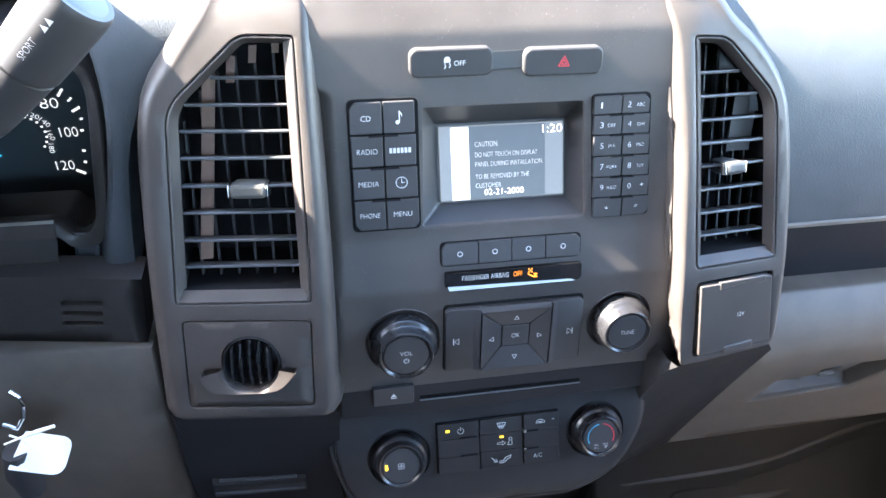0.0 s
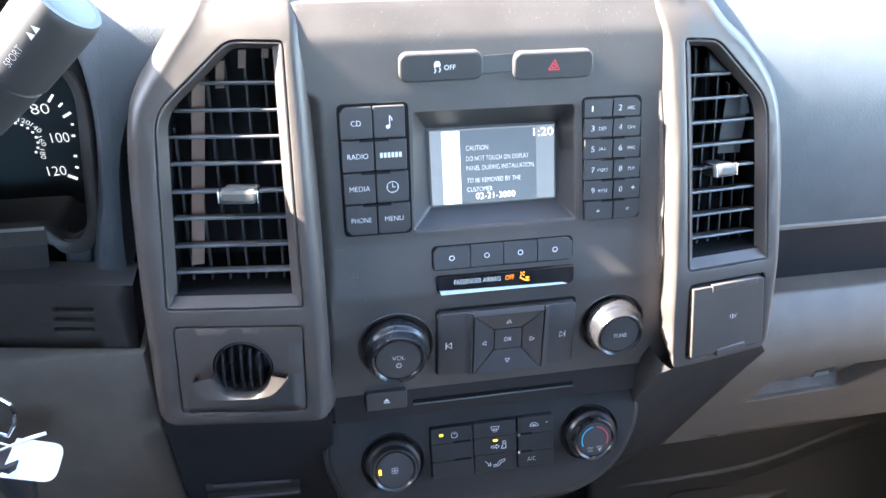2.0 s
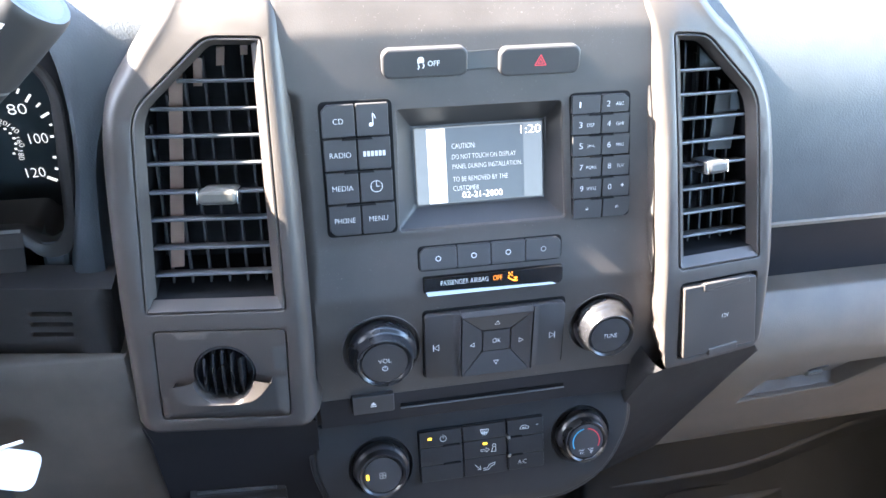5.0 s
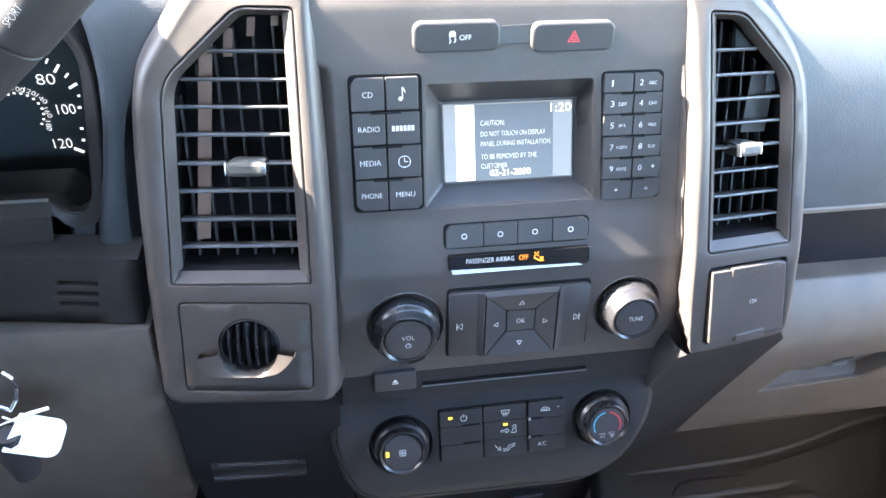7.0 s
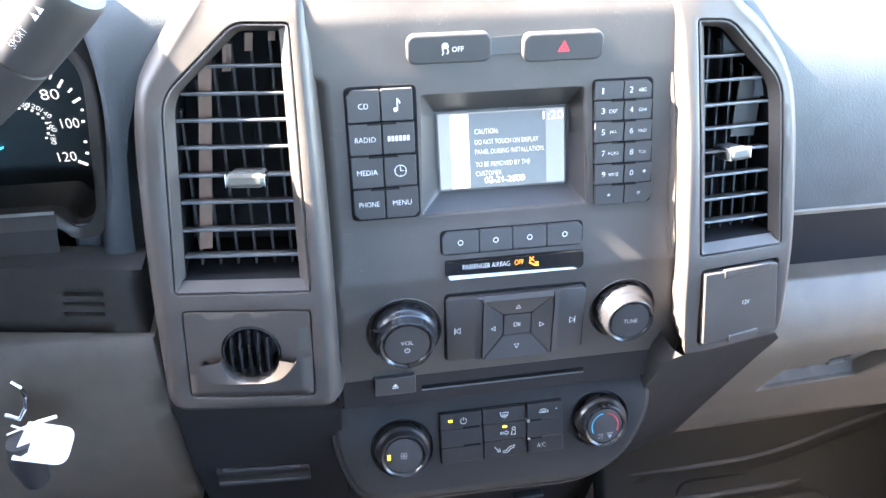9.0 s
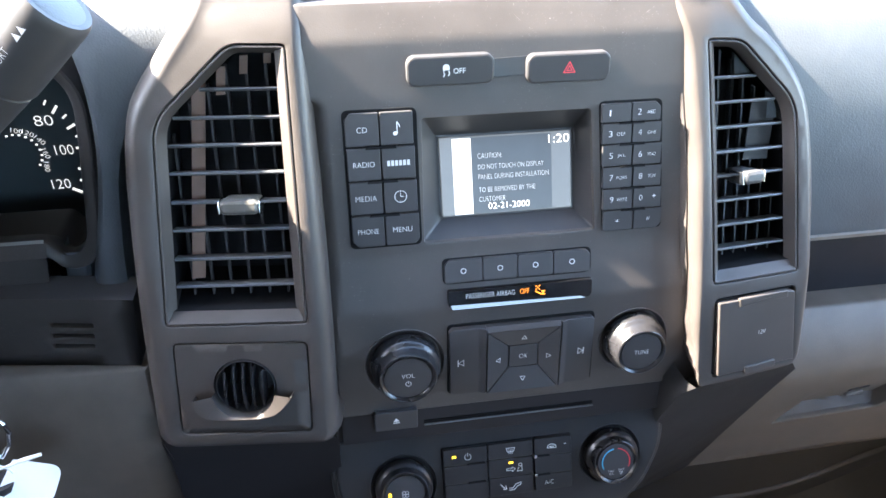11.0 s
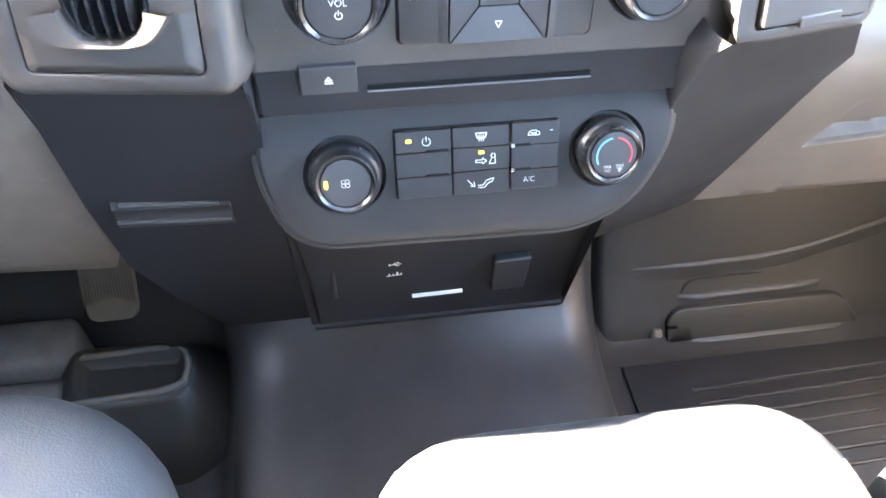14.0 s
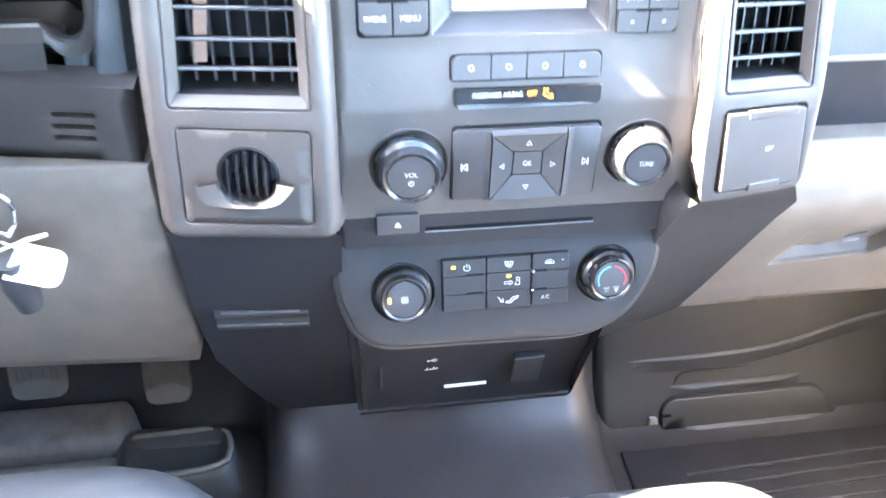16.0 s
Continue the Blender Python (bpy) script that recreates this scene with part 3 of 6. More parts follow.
# ---- air vents ----
def vent(name, outline, left, right, zs, tab_at, brown, label, tan, tab_half, tab_mat, lean=0.0):
    """A vent: sloping frame, deep box, level slats, upright vanes and a thumb tab."""
    cx = sum(p[0] for p in outline) / len(outline)
    v = thing(name, (cx, 0.50, min(p[1] for p in outline)), label, "air vent", "dashboard air vents")
    outer = dense(grown(outline, -0.0018), 0.006)
    rows = []
    for side, deep in ((0, 0.004), (0, 0.0010), (-0.0006, 0.0004), (-0.0014, 0.0005), (-0.0042, 0.0048), (-0.0066, 0.0078)):
        rows.append([(q[0], tower(*p) + deep, q[1]) for p, q in zip(outer, grown(outer, side))])
    bm = bmesh.new()
    rings(bm, rows, cap_last=False)
    part("vent_frame", bm, TOWER, v)
    bm = bmesh.new()
    rings(bm, [[(q[0], tower(*p) + deep, q[1]) for p, q in zip(outer, grown(outer, -0.0066))] for deep in (0.0078, 0.060)])
    part("duct", bm, GAP, v)
    inner = grown(outer, -0.0067)

    def span(z):
        xs = []
        for (x1, z1), (x2, z2) in zip(inner, inner[1:] + inner[:1]):
            if (z1 > z) != (z2 > z):
                xs.append(x1 + (x2 - x1) * (z - z1) / (z2 - z1))
        return (min(xs), max(xs)) if len(xs) > 1 else None

    for z in zs:
        if not span(z):
            continue
        a, b = span(z)
        ya, yb = tower(a, z) + 0.0085, tower(b, z) + 0.0085
        bm = bmesh.new()
        sec = [(0.0, -0.0010), (-0.0005, 0.0), (0.0, 0.0010), (0.002, 0.0013), (0.012, 0.0009), (0.012, -0.0006), (0.002, -0.0013)]
        rings(bm, [[(x, y + dy, z + dz - 0.38 * dy - lean * (x - cx)) for dy, dz in sec] for x, y in ((a + 0.0002, ya), (b - 0.0002, yb))], cap_first=True)
        part("slat", bm, SLAT, v)
    lo, hi = min(p[1] for p in inner), max(p[1] for p in inner)
    a, b = left, right
    for k in range(6):
        x = a + (b - a) * (k + 0.7) / 6.2
        top = max((z for z in np.linspace(lo, hi, 60) if span(z) and span(z)[0] + 0.001 < x < span(z)[1] - 0.001), default=hi)
        bm = bmesh.new()
        sec = [(-0.0007, 0.0), (0.0007, 0.0), (0.0009, 0.0045), (-0.0009, 0.0045)]
        rings(bm, [[(x + dx, tower(x, z) + 0.023 + dy, z) for dx, dy in sec] for z in (lo + 0.004, top - 0.003)], cap_first=True)
        part("vane", bm, RUBBER, v)
    for x, w, z0, z1 in brown:
        bm = bmesh.new()
        sec = [(0.0, 0.0), (w, 0.0), (w, 0.0015), (0.0, 0.0015)]
        rings(bm, [[(x + dx + 0.13 * (z - (z0 + z1) / 2), tower(x, z) + 0.0205 + dy, z) for dx, dy in sec] for z in (z0, z1)], cap_first=True)
        part("damper", bm, tan, v, "damper blade behind the slats")
    # thumb tab
    m = frame_on(tower, tab_at[0], tab_at[1], 0.0)
    tab = part("thumb_tab", slab(rounded([(-tab_half, -0.0048), (tab_half, -0.0048), (tab_half, 0.0048), (-tab_half, 0.0048)], 0.0046, 6), -0.016, 0.006, 0.0026), tab_mat, v, "satin grey thumb tab", m)
    for s in (-1, 1):
        part("tab_end", slab(rounded([(s * (tab_half + 0.0002) - 0.0006, -0.0044), (s * (tab_half + 0.0002) + 0.0006, -0.0044), (s * (tab_half + 0.0002) + 0.0006, 0.0044), (s * (tab_half + 0.0002) - 0.0006, 0.0044)], 0.0006, 3), -0.010, 0.0050, 0.0005), CHROME, tab, "", m)
    return v


vent("air_vent", left_vent, -0.048, 0.030, [0.9213, 0.9050, 0.8888, 0.8722, 0.8546, 0.8372, 0.8188, 0.8010], (0.0010, 0.8560), [(-0.0310, 0.0085, 0.80, 0.921), (-0.0075, 0.0055, 0.914, 0.930), (0.0080, 0.005, 0.926, 0.9365), (0.0235, 0.0045, 0.932, 0.938)], "tall black louvred air vent with silver thumb tab", COPPER, 0.0125, TABGREY)
vent("air_vent", right_vent, 0.328, 0.390, [0.9125, 0.8966, 0.8804, 0.8644, 0.8482, 0.8312, 0.8140, 0.7970], (0.3500, 0.8505), [(0.3590, 0.0190, 0.852, 0.893)], "tall black louvred air vent with dark chrome-tipped thumb tab", PALEDAMPER, 0.0085, TABDARK, lean=0.045)

# ---- audio panel ----
audio = thing("audio_panel", (MID, 0.48, 0.69), "dark car radio controls with display, keypad and two knobs", "car radio")


def key(points, surf, parent, mat=BUTTON, name="button", high=0.0042, low=-0.002, r=0.0008, bevel=0.0007, label="", off=0.0, dish=0.0):
    """A push button with that outline in (x, z) on a surface."""
    xs, zs = [p[0] for p in points], [p[1] for p in points]
    cx, cz = (min(xs) + max(xs)) / 2, (min(zs) + max(zs)) / 2
    m = frame_on(surf, cx, cz, off)
    k = m.col[1].z
    local = [(x - cx, (z - cz) / k) for x, z in points]
    ob = part(name, slab(rounded(local, max(r, bevel * 2), 4), low, high, bevel, dish=dish), mat, parent, label, m)
    return ob, m @ Matrix.Translation((0, 0, high))


def legend(words, ob, m, width, height, x=0.0, y=0.0, mat=PRINT, bold=0.0, lift=0.00025, label=""):
    return part("legend", lettering(words, width, height, lift, x, y, bold), mat, ob, label, m)


def icon(bm, ob, m, mat=PRINT, name="symbol", label=""):
    return part(name, bm, mat, ob, label, m)


# traction and hazard buttons on the upper band
def wide_button(x0, x1, z0, z1):
    c = 0.0035
    return [(x0 + c, z0), (x1 - c, z0), (x1, z0 + c), (x1, z1 - c), (x1 - c, z1), (x0 + c, z1), (x0, z1 - c), (x0, z0 + c)]


switches = thing("switch_strip", (MID, 0.50, 0.915), "two wide black push switches on the upper centre panel", "switch")
part("strip", slab(rounded([(-0.0135, -0.0070), (0.0135, -0.0062), (0.0135, 0.0058), (-0.0135, 0.0050)], 0.001), -0.003, 0.0006, 0.0004), PLATEKEY, switches, "", frame_on(fascia, MID - 0.002, 0.929))
ob, m = key(wide_button(0.1114, 0.1680, 0.9192, 0.9384), lambda x, z: fascia(x, 0.9288) + 0.10 * (z - 0.9288), switches, r=0.0012, high=0.0048, bevel=0.0014)
legend("OFF", ob, m, 0.0078, 0.0034, 0.0055, -0.0002, bold=0.02)
car = fills([rounded([(-0.0052, 0.0004), (-0.0008, 0.0004), (-0.0008, 0.0026), (-0.0018, 0.0042), (-0.0042, 0.0042), (-0.0052, 0.0026)], 0.0005, 2), [(-0.0050, -0.0002), (-0.0040, -0.0002), (-0.0040, 0.0004), (-0.0050, 0.0004)]])
strokes([[(-0.0046, -0.0008), (-0.0040, -0.0022), (-0.0048, -0.0036)], [(-0.0014, -0.0002), (-0.0008, -0.0016), (-0.0016, -0.0030)]], 0.0007, bm=car)
icon(car, ob, m)
ob, m = key(wide_button(0.1893, 0.2458, 0.9174, 0.9364), lambda x, z: fascia(x, 0.9269) + 0.10 * (z - 0.9269), switches, r=0.0012, high=0.0048, bevel=0.0014)
tri = strokes([[(-0.0038, -0.0028), (0.0038, -0.0028), (0.0, 0.0040)]], 0.0007, closed=True)
strokes([[(-0.0017, -0.0015), (0.0017, -0.0015), (0.0, 0.0016)]], 0.0006, closed=True, bm=tri)
icon(tri, ob, m, RED, label="red warning triangle")

# left block: eight keys
zs = [0.9056, 0.8834, 0.8610, 0.8382, 0.8155]
names = [("CD", 0.0066, "note"), ("RADIO", 0.0140, "bars"), ("MEDIA", 0.0140, "clock"), ("PHONE", 0.0150, "MENU")]
for r in range(4):
    for c in range(2):
        x0, x1 = ((0.0702, 0.0920) if c == 0 else (0.0928, 0.1157))
        x1 = x1 - 0.0005 * (3 - r) * (c == 1)
        z1, z0 = zs[r] - 0.0005, zs[r + 1] + 0.0006
        pts = [(x0, z0), (x1, z0), (x1, z1), (x0, z1)]
        if r == 0 and c == 0:
            pts = [(x0, z0), (x1, z0), (x1, z1), (x0 + 0.004, z1), (x0, z1 - 0.004)]
        if r == 3 and c == 0:
            pts = [(x0 + 0.004, z0), (x1, z0), (x1, z1), (x0, z1), (x0, z0 + 0.004)]
        if r == 3 and c == 1:
            pts = [(x0, z0), (x1 - 0.003, z0), (x1, z0 + 0.003), (x1, z1), (x0, z1)]
        ob, m = key(pts, fascia, audio, r=0.0004, high=0.0030, bevel=0.0006)
        what = names[r][0] if c == 0 else names[r][2]
        if what == "note":
            n = fills([arc(-0.0010, -0.0032, 0.0014, 0, 330, 10)])
            strokes([[(0.0003, -0.0032), (0.0003, 0.0042), (0.0016, 0.0026), (0.0020, 0.0010)]], 0.0006, bm=n)
            icon(n, ob, m)
        elif what == "clock":
            n = strokes([arc(0, 0, 0.0040, 0, 360, 26)], 0.0004)
            strokes([[(0, 0.0026), (0, 0), (0.0020, 0)]] + [[(0.0032 * math.cos(k), 0.0032 * math.sin(k)), (0.0038 * math.cos(k), 0.0038 * math.sin(k))] for k in (0, 1.5708, 3.1416, 4.7124)], 0.0004, bm=n)
            icon(n, ob, m)
        elif what == "bars":
            icon(fills([[(-0.0075 + 0.0026 * k, -0.0018), (-0.0056 + 0.0026 * k, -0.0018), (-0.0056 + 0.0026 * k, 0.0018), (-0.0075 + 0.0026 * k, 0.0018)] for k in range(6)]), ob, m, PRINTDIM, "print_bars")
        else:
            legend(what, ob, m, {"CD": 0.0066, "MENU": 0.0130}.get(what, 0.0140), 0.0036)
for r in (1, 2, 3):
    part("rocker_gap", slab(rounded([(-0.0105, -0.0008), (0.0105, -0.0008), (0.0095, 0.0008), (-0.0095, 0.0008)], 0.0005, 2), 0.0015, 0.0036, 0.0003), GAP, audio, "", frame_on(fascia, 0.0928, zs[r] - 0.0008))
part("key_surround", slab(rounded([(-0.0245, -0.0474), (0.0246, -0.0474), (0.0241, 0.0474), (-0.0242, 0.0474)], 0.0045, 4), -0.003, 0.0006, 0.0003), GAP, audio, "", frame_on(fascia, 0.0930, 0.8606))

# number keys
kz = [0.9024, 0.8893, 0.8748, 0.8595, 0.8440, 0.8284, 0.8129]
digits = [("1", ""), ("2", "ABC"), ("3", "DEF"), ("4", "GHI"), ("5", "JKL"), ("6", "MNO"), ("7", "PQRS"), ("8", "TUV"), ("9", "WXYZ"), ("0", "+"), ("*", ""), ("#", "")]
for i, (d, abc) in enumerate(digits):
    r, c = divmod(i, 2)
    z1, z0 = kz[r] - 0.0004, kz[r + 1] + 0.0004
    k = (0.9024 - (z0 + z1) / 2) / 0.0895
    x0, xm, x1 = 0.2414 + 0.0060 * k, 0.2623 + 0.0076 * k, 0.2830 + 0.0082 * k
    a, b = (x0, xm - 0.0004) if c == 0 else (xm + 0.0004, x1)
    pts = [(a, z0), (b, z0), (b, z1), (a, z1)]
    if i == 1:
        pts = [(a, z0), (b, z0), (b, z1 - 0.0035), (b - 0.0035, z1), (a, z1)]
    if i == 11:
        pts = [(a, z0), (b - 0.0035, z0), (b, z0 + 0.0035), (b, z1), (a, z1)]
    ob, m = key(pts, fascia, audio, r=0.0003, high=0.0030, bevel=0.0004)
    w = b - a
    dx = -0.0045 if c == 0 else -0.0050
    if d in "*#":
        legend(d, ob, m, 0.0026, 0.0026, -0.0006 if d == "*" else 0.0003, 0.0)
    else:
        legend(d, ob, m, 0.0011 if d == "1" else 0.0025, 0.0040, dx, 0.0)
        if abc == "+":
            icon(strokes([[(0.0036, 0.0006), (0.0060, 0.0006)], [(0.0048, -0.0006), (0.0048, 0.0018)]], 0.0005), ob, m)
        elif abc:
            legend(abc, ob, m, 0.0019 * len(abc), 0.0024, 0.0030 if c == 0 else 0.0033, -0.0004)
for r in range(1, 6):
    k = (0.9024 - kz[r]) / 0.0895
    part("rocker_gap", slab(rounded([(-0.0095, -0.0007), (0.0095, -0.0007), (0.0085, 0.0007), (-0.0085, 0.0007)], 0.0004, 2), 0.0015, 0.0036, 0.0003), GAP, audio, "", frame_on(fascia, 0.2625 + 0.0076 * k, kz[r] - 0.0006))
bm = slab(rounded([(-0.0228, -0.0465), (0.0223, -0.0465), (0.0223, 0.0469), (-0.0228, 0.0469)], 0.0045, 4), -0.003, 0.0006, 0.0003)
for v in bm.verts:
    v.co.x -= 0.037 * 2 * v.co.y
part("key_surround", bm, GAP, audio, "", frame_on(fascia, 0.2664, 0.8577))

# display in its recess
SC = Vector((0.1820, 0.5050, 0.8496))
sv = Vector((0, 0.020, 0.051)).normalized()
su = Vector((1, 0, 0))
sm = Matrix((su, sv, su.cross(sv))).transposed().to_4x4()
sm.translation = SC
SW, SH = 0.0472, 0.0275
rim2 = dense(screen_hole, 0.004)


def to_screen(p, grow):
    """The point of the display's edge that answers a point of the recess's edge."""
    cx, cz = 0.1795, 0.8565
    u = (p[0] - cx) / (0.0590 + 0.0035 * (0.8565 - p[1]) / 0.043)
    v = (p[1] - cz) / 0.043
    return sm @ Vector((max(-1, min(1, u * 1.02)) * (SW + grow), max(-1, min(1, v * 1.02)) * (SH + grow), 0.0))


loops = [[(x, fascia(x, z) + 0.0025, z) for x, z in grown(rim2, -0.0008)], [tuple(to_screen(p, 0.0035) - sm.col[2].to_3d() * 0.0) for p in rim2], [tuple(to_screen(p, 0.0018) - sm.col[2].to_3d() * 0.0015) for p in rim2], [tuple(to_screen(p, -0.001) - sm.col[2].to_3d() * 0.0016) for p in rim2]]
bm = bmesh.new()
rings(bm, loops, cap_last=True)
part("display_bezel", bm, BUTTON, audio, "dark sloping display surround")
rect = [(-SW, -SH), (SW, -SH), (SW, SH), (-SW, SH)]
display = part("display", slab(rounded(rect, 0.001, 3), -0.0014, 0.0004, 0.0003), DISPLAY, audio, "lit grey colour display", sm)
part("display_bar", slab([(-0.0383, -SH + 0.0004), (-0.0250, -SH + 0.0004), (-0.0250, SH - 0.0012), (-0.0383, SH - 0.0012)], 0.0004, 0.0006, 0.0001), DISPLAYBAR, display, "bright white bar", sm)
part("film", slab([(-0.0247, -SH + 0.0006), (0.0329, -SH + 0.0006), (0.0329, SH - 0.0010), (-0.0247, SH - 0.0010)], 0.0004, 0.0007, 0.0001), FILM, display, "dark printed protective film", sm)
for words, w, y, h in (("CAUTION:", 0.0175, 0.0135, 0.0036), ("DO NOT TOUCH ON DISPLAY", 0.0475, 0.0058, 0.0034), ("PANEL DURING INSTALLATION.", 0.0520, -0.0012, 0.0034), ("TO BE REMOVED BY THE", 0.0410, -0.0104, 0.0034), ("CUSTOMER", 0.0192, -0.0171, 0.0034)):
    part("film_print", lettering(words, w, h, 0.0009, -0.0205, y, 0.0, left=True), FILMTEXT, display, "", sm)
part("date", lettering("02-21-2000", 0.0300, 0.0044, 0.0011, 0.0010, -0.0222, 0.0), DISPLAYTEXT, display, "", sm)
part("clock", lettering("1:20", 0.0150, 0.0058, 0.0011, 0.0385, 0.0225, 0.0), DISPLAYTEXT, display, "", sm)

# row of four blank keys and the passenger airbag strip
xs = [0.1318, 0.1592, 0.1846, 0.2108, 0.2384]
part("key_surround", slab(rounded([(-0.0544, -0.0096), (0.0544, -0.0096), (0.0544, 0.0096), (-0.0544, 0.0096)], 0.0045, 4), -0.003, 0.0008, 0.0003), GAP, audio, "", frame_on(fascia, 0.1851, 0.7932))
for k in range(4):
    pts = [(xs[k] + 0.0002, 0.7851), (xs[k + 1] - 0.0002, 0.7851), (xs[k + 1] - 0.0002, 0.8014), (xs[k] + 0.0002, 0.8014)]
    if k == 0:
        pts = pts[:3] + [(xs[0] + 0.0035, 0.8014), (xs[0], 0.7979)]
    if k == 3:
        pts = [pts[0], pts[1], (xs[4], 0.7979), (xs[4] - 0.0035, 0.8014), pts[3]]
    ob, m = key(pts, fascia, audio, r=0.0004, high=0.0026, bevel=0.0007)
    icon(strokes([arc(0, 0, 0.0018, 0, 360, 18)], 0.0005), ob, m)
strip, m = key([(0.1365, 0.7662), (0.2372, 0.7662), (0.2400, 0.7690), (0.2400, 0.7803), (0.1335, 0.7803), (0.1335, 0.7690)], fascia, audio, GLOSS, "airbag_strip", high=0.0034, r=0.001, bevel=0.0009, label="glossy black strip with airbag warning")
# tilted gloss facet added in the shape of the reflected sky sliver
bm = bmesh.new()
rings(bm, [[(-0.0505, -0.0068, h0), (0.0480, -0.0068, h0), (0.0440, -0.0052, h2), (-0.0515, -0.0036, h1)] for h0, h1, h2 in ((-0.001, -0.001, -0.001), (0.0011, 0.0005, 0.0008))], cap_first=True)
part("strip_reflection_facet", bm, GLOSS, strip, "", m)
legend("PASSENGER AIRBAG", strip, m, 0.0355, 0.0036, -0.0225, 0.0022)
legend("OFF", strip, m, 0.0068, 0.0038, 0.0025, 0.0024, mat=ORANGE, label="lit orange word")
belt = fills([[(0.0105 + 0.0012 * i + dx, 0.0030 - 0.0012 * j), (0.0105 + 0.0012 * i + dx + 0.001, 0.0030 - 0.0012 * j), (0.0105 + 0.0012 * i + dx + 0.001, 0.0040 - 0.0012 * j), (0.0105 + 0.0012 * i + dx, 0.0040 - 0.0012 * j)] for i in range(3) for j in range(3) for dx in (0,) if (i + j) % 2 == 0])
strokes([[(0.0105, -0.0004), (0.0150, -0.0030)], [(0.0150, -0.0006), (0.0172, -0.0006), (0.0150, -0.0030), (0.0175, -0.0030)]], 0.0009, bm=belt)
bmesh.ops.translate(belt, verts=belt.verts, vec=(0, 0.0018, 0))
icon(belt, strip, m, ORANGE, label="lit orange seat symbol")


# rotary knobs


def knob(name, surf, place, tall, parent, around):
    """A two-tier rotary knob: wide glossy skirt, satin ring, flat face, in a shallow round recess."""
    x, z, R = place
    m = frame_on(surf, x, z, -0.001, 0.004)
    bm = bmesh.new()
    rings(bm, [[(R * k * math.cos(2 * math.pi * j / 56), R * k * math.sin(2 * math.pi * j / 56), h) for j in range(56)] for k, h in ((1.50, 0.0004), (1.47, 0.0014), (1.44, 0.0013), (1.41, 0.0002), (1.37, -0.0030), (1.31, -0.0044), (1.05, -0.0046))], cap_last=False)
    part("knob_dish", bm, around, parent, "", m)
    bm = turned([(R * 1.24, 0.0), (R * 1.26, 0.003), (R * 1.25, tall * 0.40), (R * 1.21, tall * 0.49), (R * 1.13, tall * 0.57), (R * 1.08, tall * 0.65), (R * 1.045, tall * 0.92), (R * 1.02, tall * 0.98), (R * 0.985, tall), (R * 0.90, tall - 0.0012), (R * 0.868, tall - 0.0022), (R * 0.86, tall - 0.0028)], 64)
    for v in bm.verts:
        a = math.atan2(v.co.y, v.co.x)
        if v.co.xy.length > R * 1.18 and 0.002 < v.co.z < tall * 0.5:
            k = 1 - 0.008 * max(0.0, math.cos(a * 10)) ** 4
            v.co.x *= k
            v.co.y *= k
    ob = part(name, bm, KNOB, parent, "satin black rotary knob", m)
    part("knob_face", turned([(R * 0.85, tall - 0.0040), (R * 0.85, tall - 0.0022), (R * 0.83, tall - 0.0016), (R * 0.60, tall - 0.0013)], 48), BUTTON, ob, "", m)
    return ob, m @ Matrix.Translation((0, 0, tall - 0.0013))


vol, m = knob("volume_knob", fascia, VOLUME, 0.020, audio, DARK)
legend("VOL", vol, m, 0.0094, 0.0036, 0.0, 0.0022)
p = strokes([arc(0, -0.0046, 0.0019, 120, 420, 18)], 0.0004)
strokes([[(0, -0.0042), (0, -0.0020)]], 0.0004, bm=p)
icon(p, vol, m)
tune, m = knob("tuning_knob", fascia, TUNING, 0.020, audio, DARK)
legend("TUNE", tune, m, 0.0112, 0.0036)

# seek keys and the four-way pad
def ramp_key(x0, x1, z0, z1, rise_at, side):
    """A seek key whose end next to the pad swells up in a rounded ridge; side: -1 for the driver's side."""
    cx, cz = (x0 + x1) / 2, (z0 + z1) / 2
    m = frame_on(fascia, cx, cz)
    half = (z1 - z0) / 2 / m.col[1].z
    a, b, r = (x0, x1, rise_at) if side < 0 else (x1, x0, rise_at)
    xs = [a, a - side * 0.0003, a - side * 0.0012, r, r + (b - r) * 0.25, r + (b - r) * 0.5, r + (b - r) * 0.75, b + side * 0.0004, b]
    hs = [0.0040, 0.0048, 0.0052, 0.0052, 0.0056, 0.0064, 0.0073, 0.0078, 0.0072]
    loops = []
    for y, chamfer, drop in ((-half, 0.0028, 0.0012), (-half + 0.0004, 0.0024, 0.0004), (-half + 0.0026, 0.0002, 0.0), (half - 0.0026, 0.0002, 0.0), (half - 0.0004, 0.0024, 0.0004), (half, 0.0028, 0.0012)):
        row = [(x - cx - side * chamfer * max(0.0, 1 - abs(x - a) / 0.02), y, h - drop) for x, h in zip(xs, hs)]
        loops.append([(row[0][0], y, -0.002)] + row + [(row[-1][0], y, -0.002)])
    bm = bmesh.new()
    rings(bm, loops, cap_first=True)
    return part("button", bm, BUTTON, audio, "seek key with a rounded ridge", m), m @ Matrix.Translation((0, 0, 0.0052))


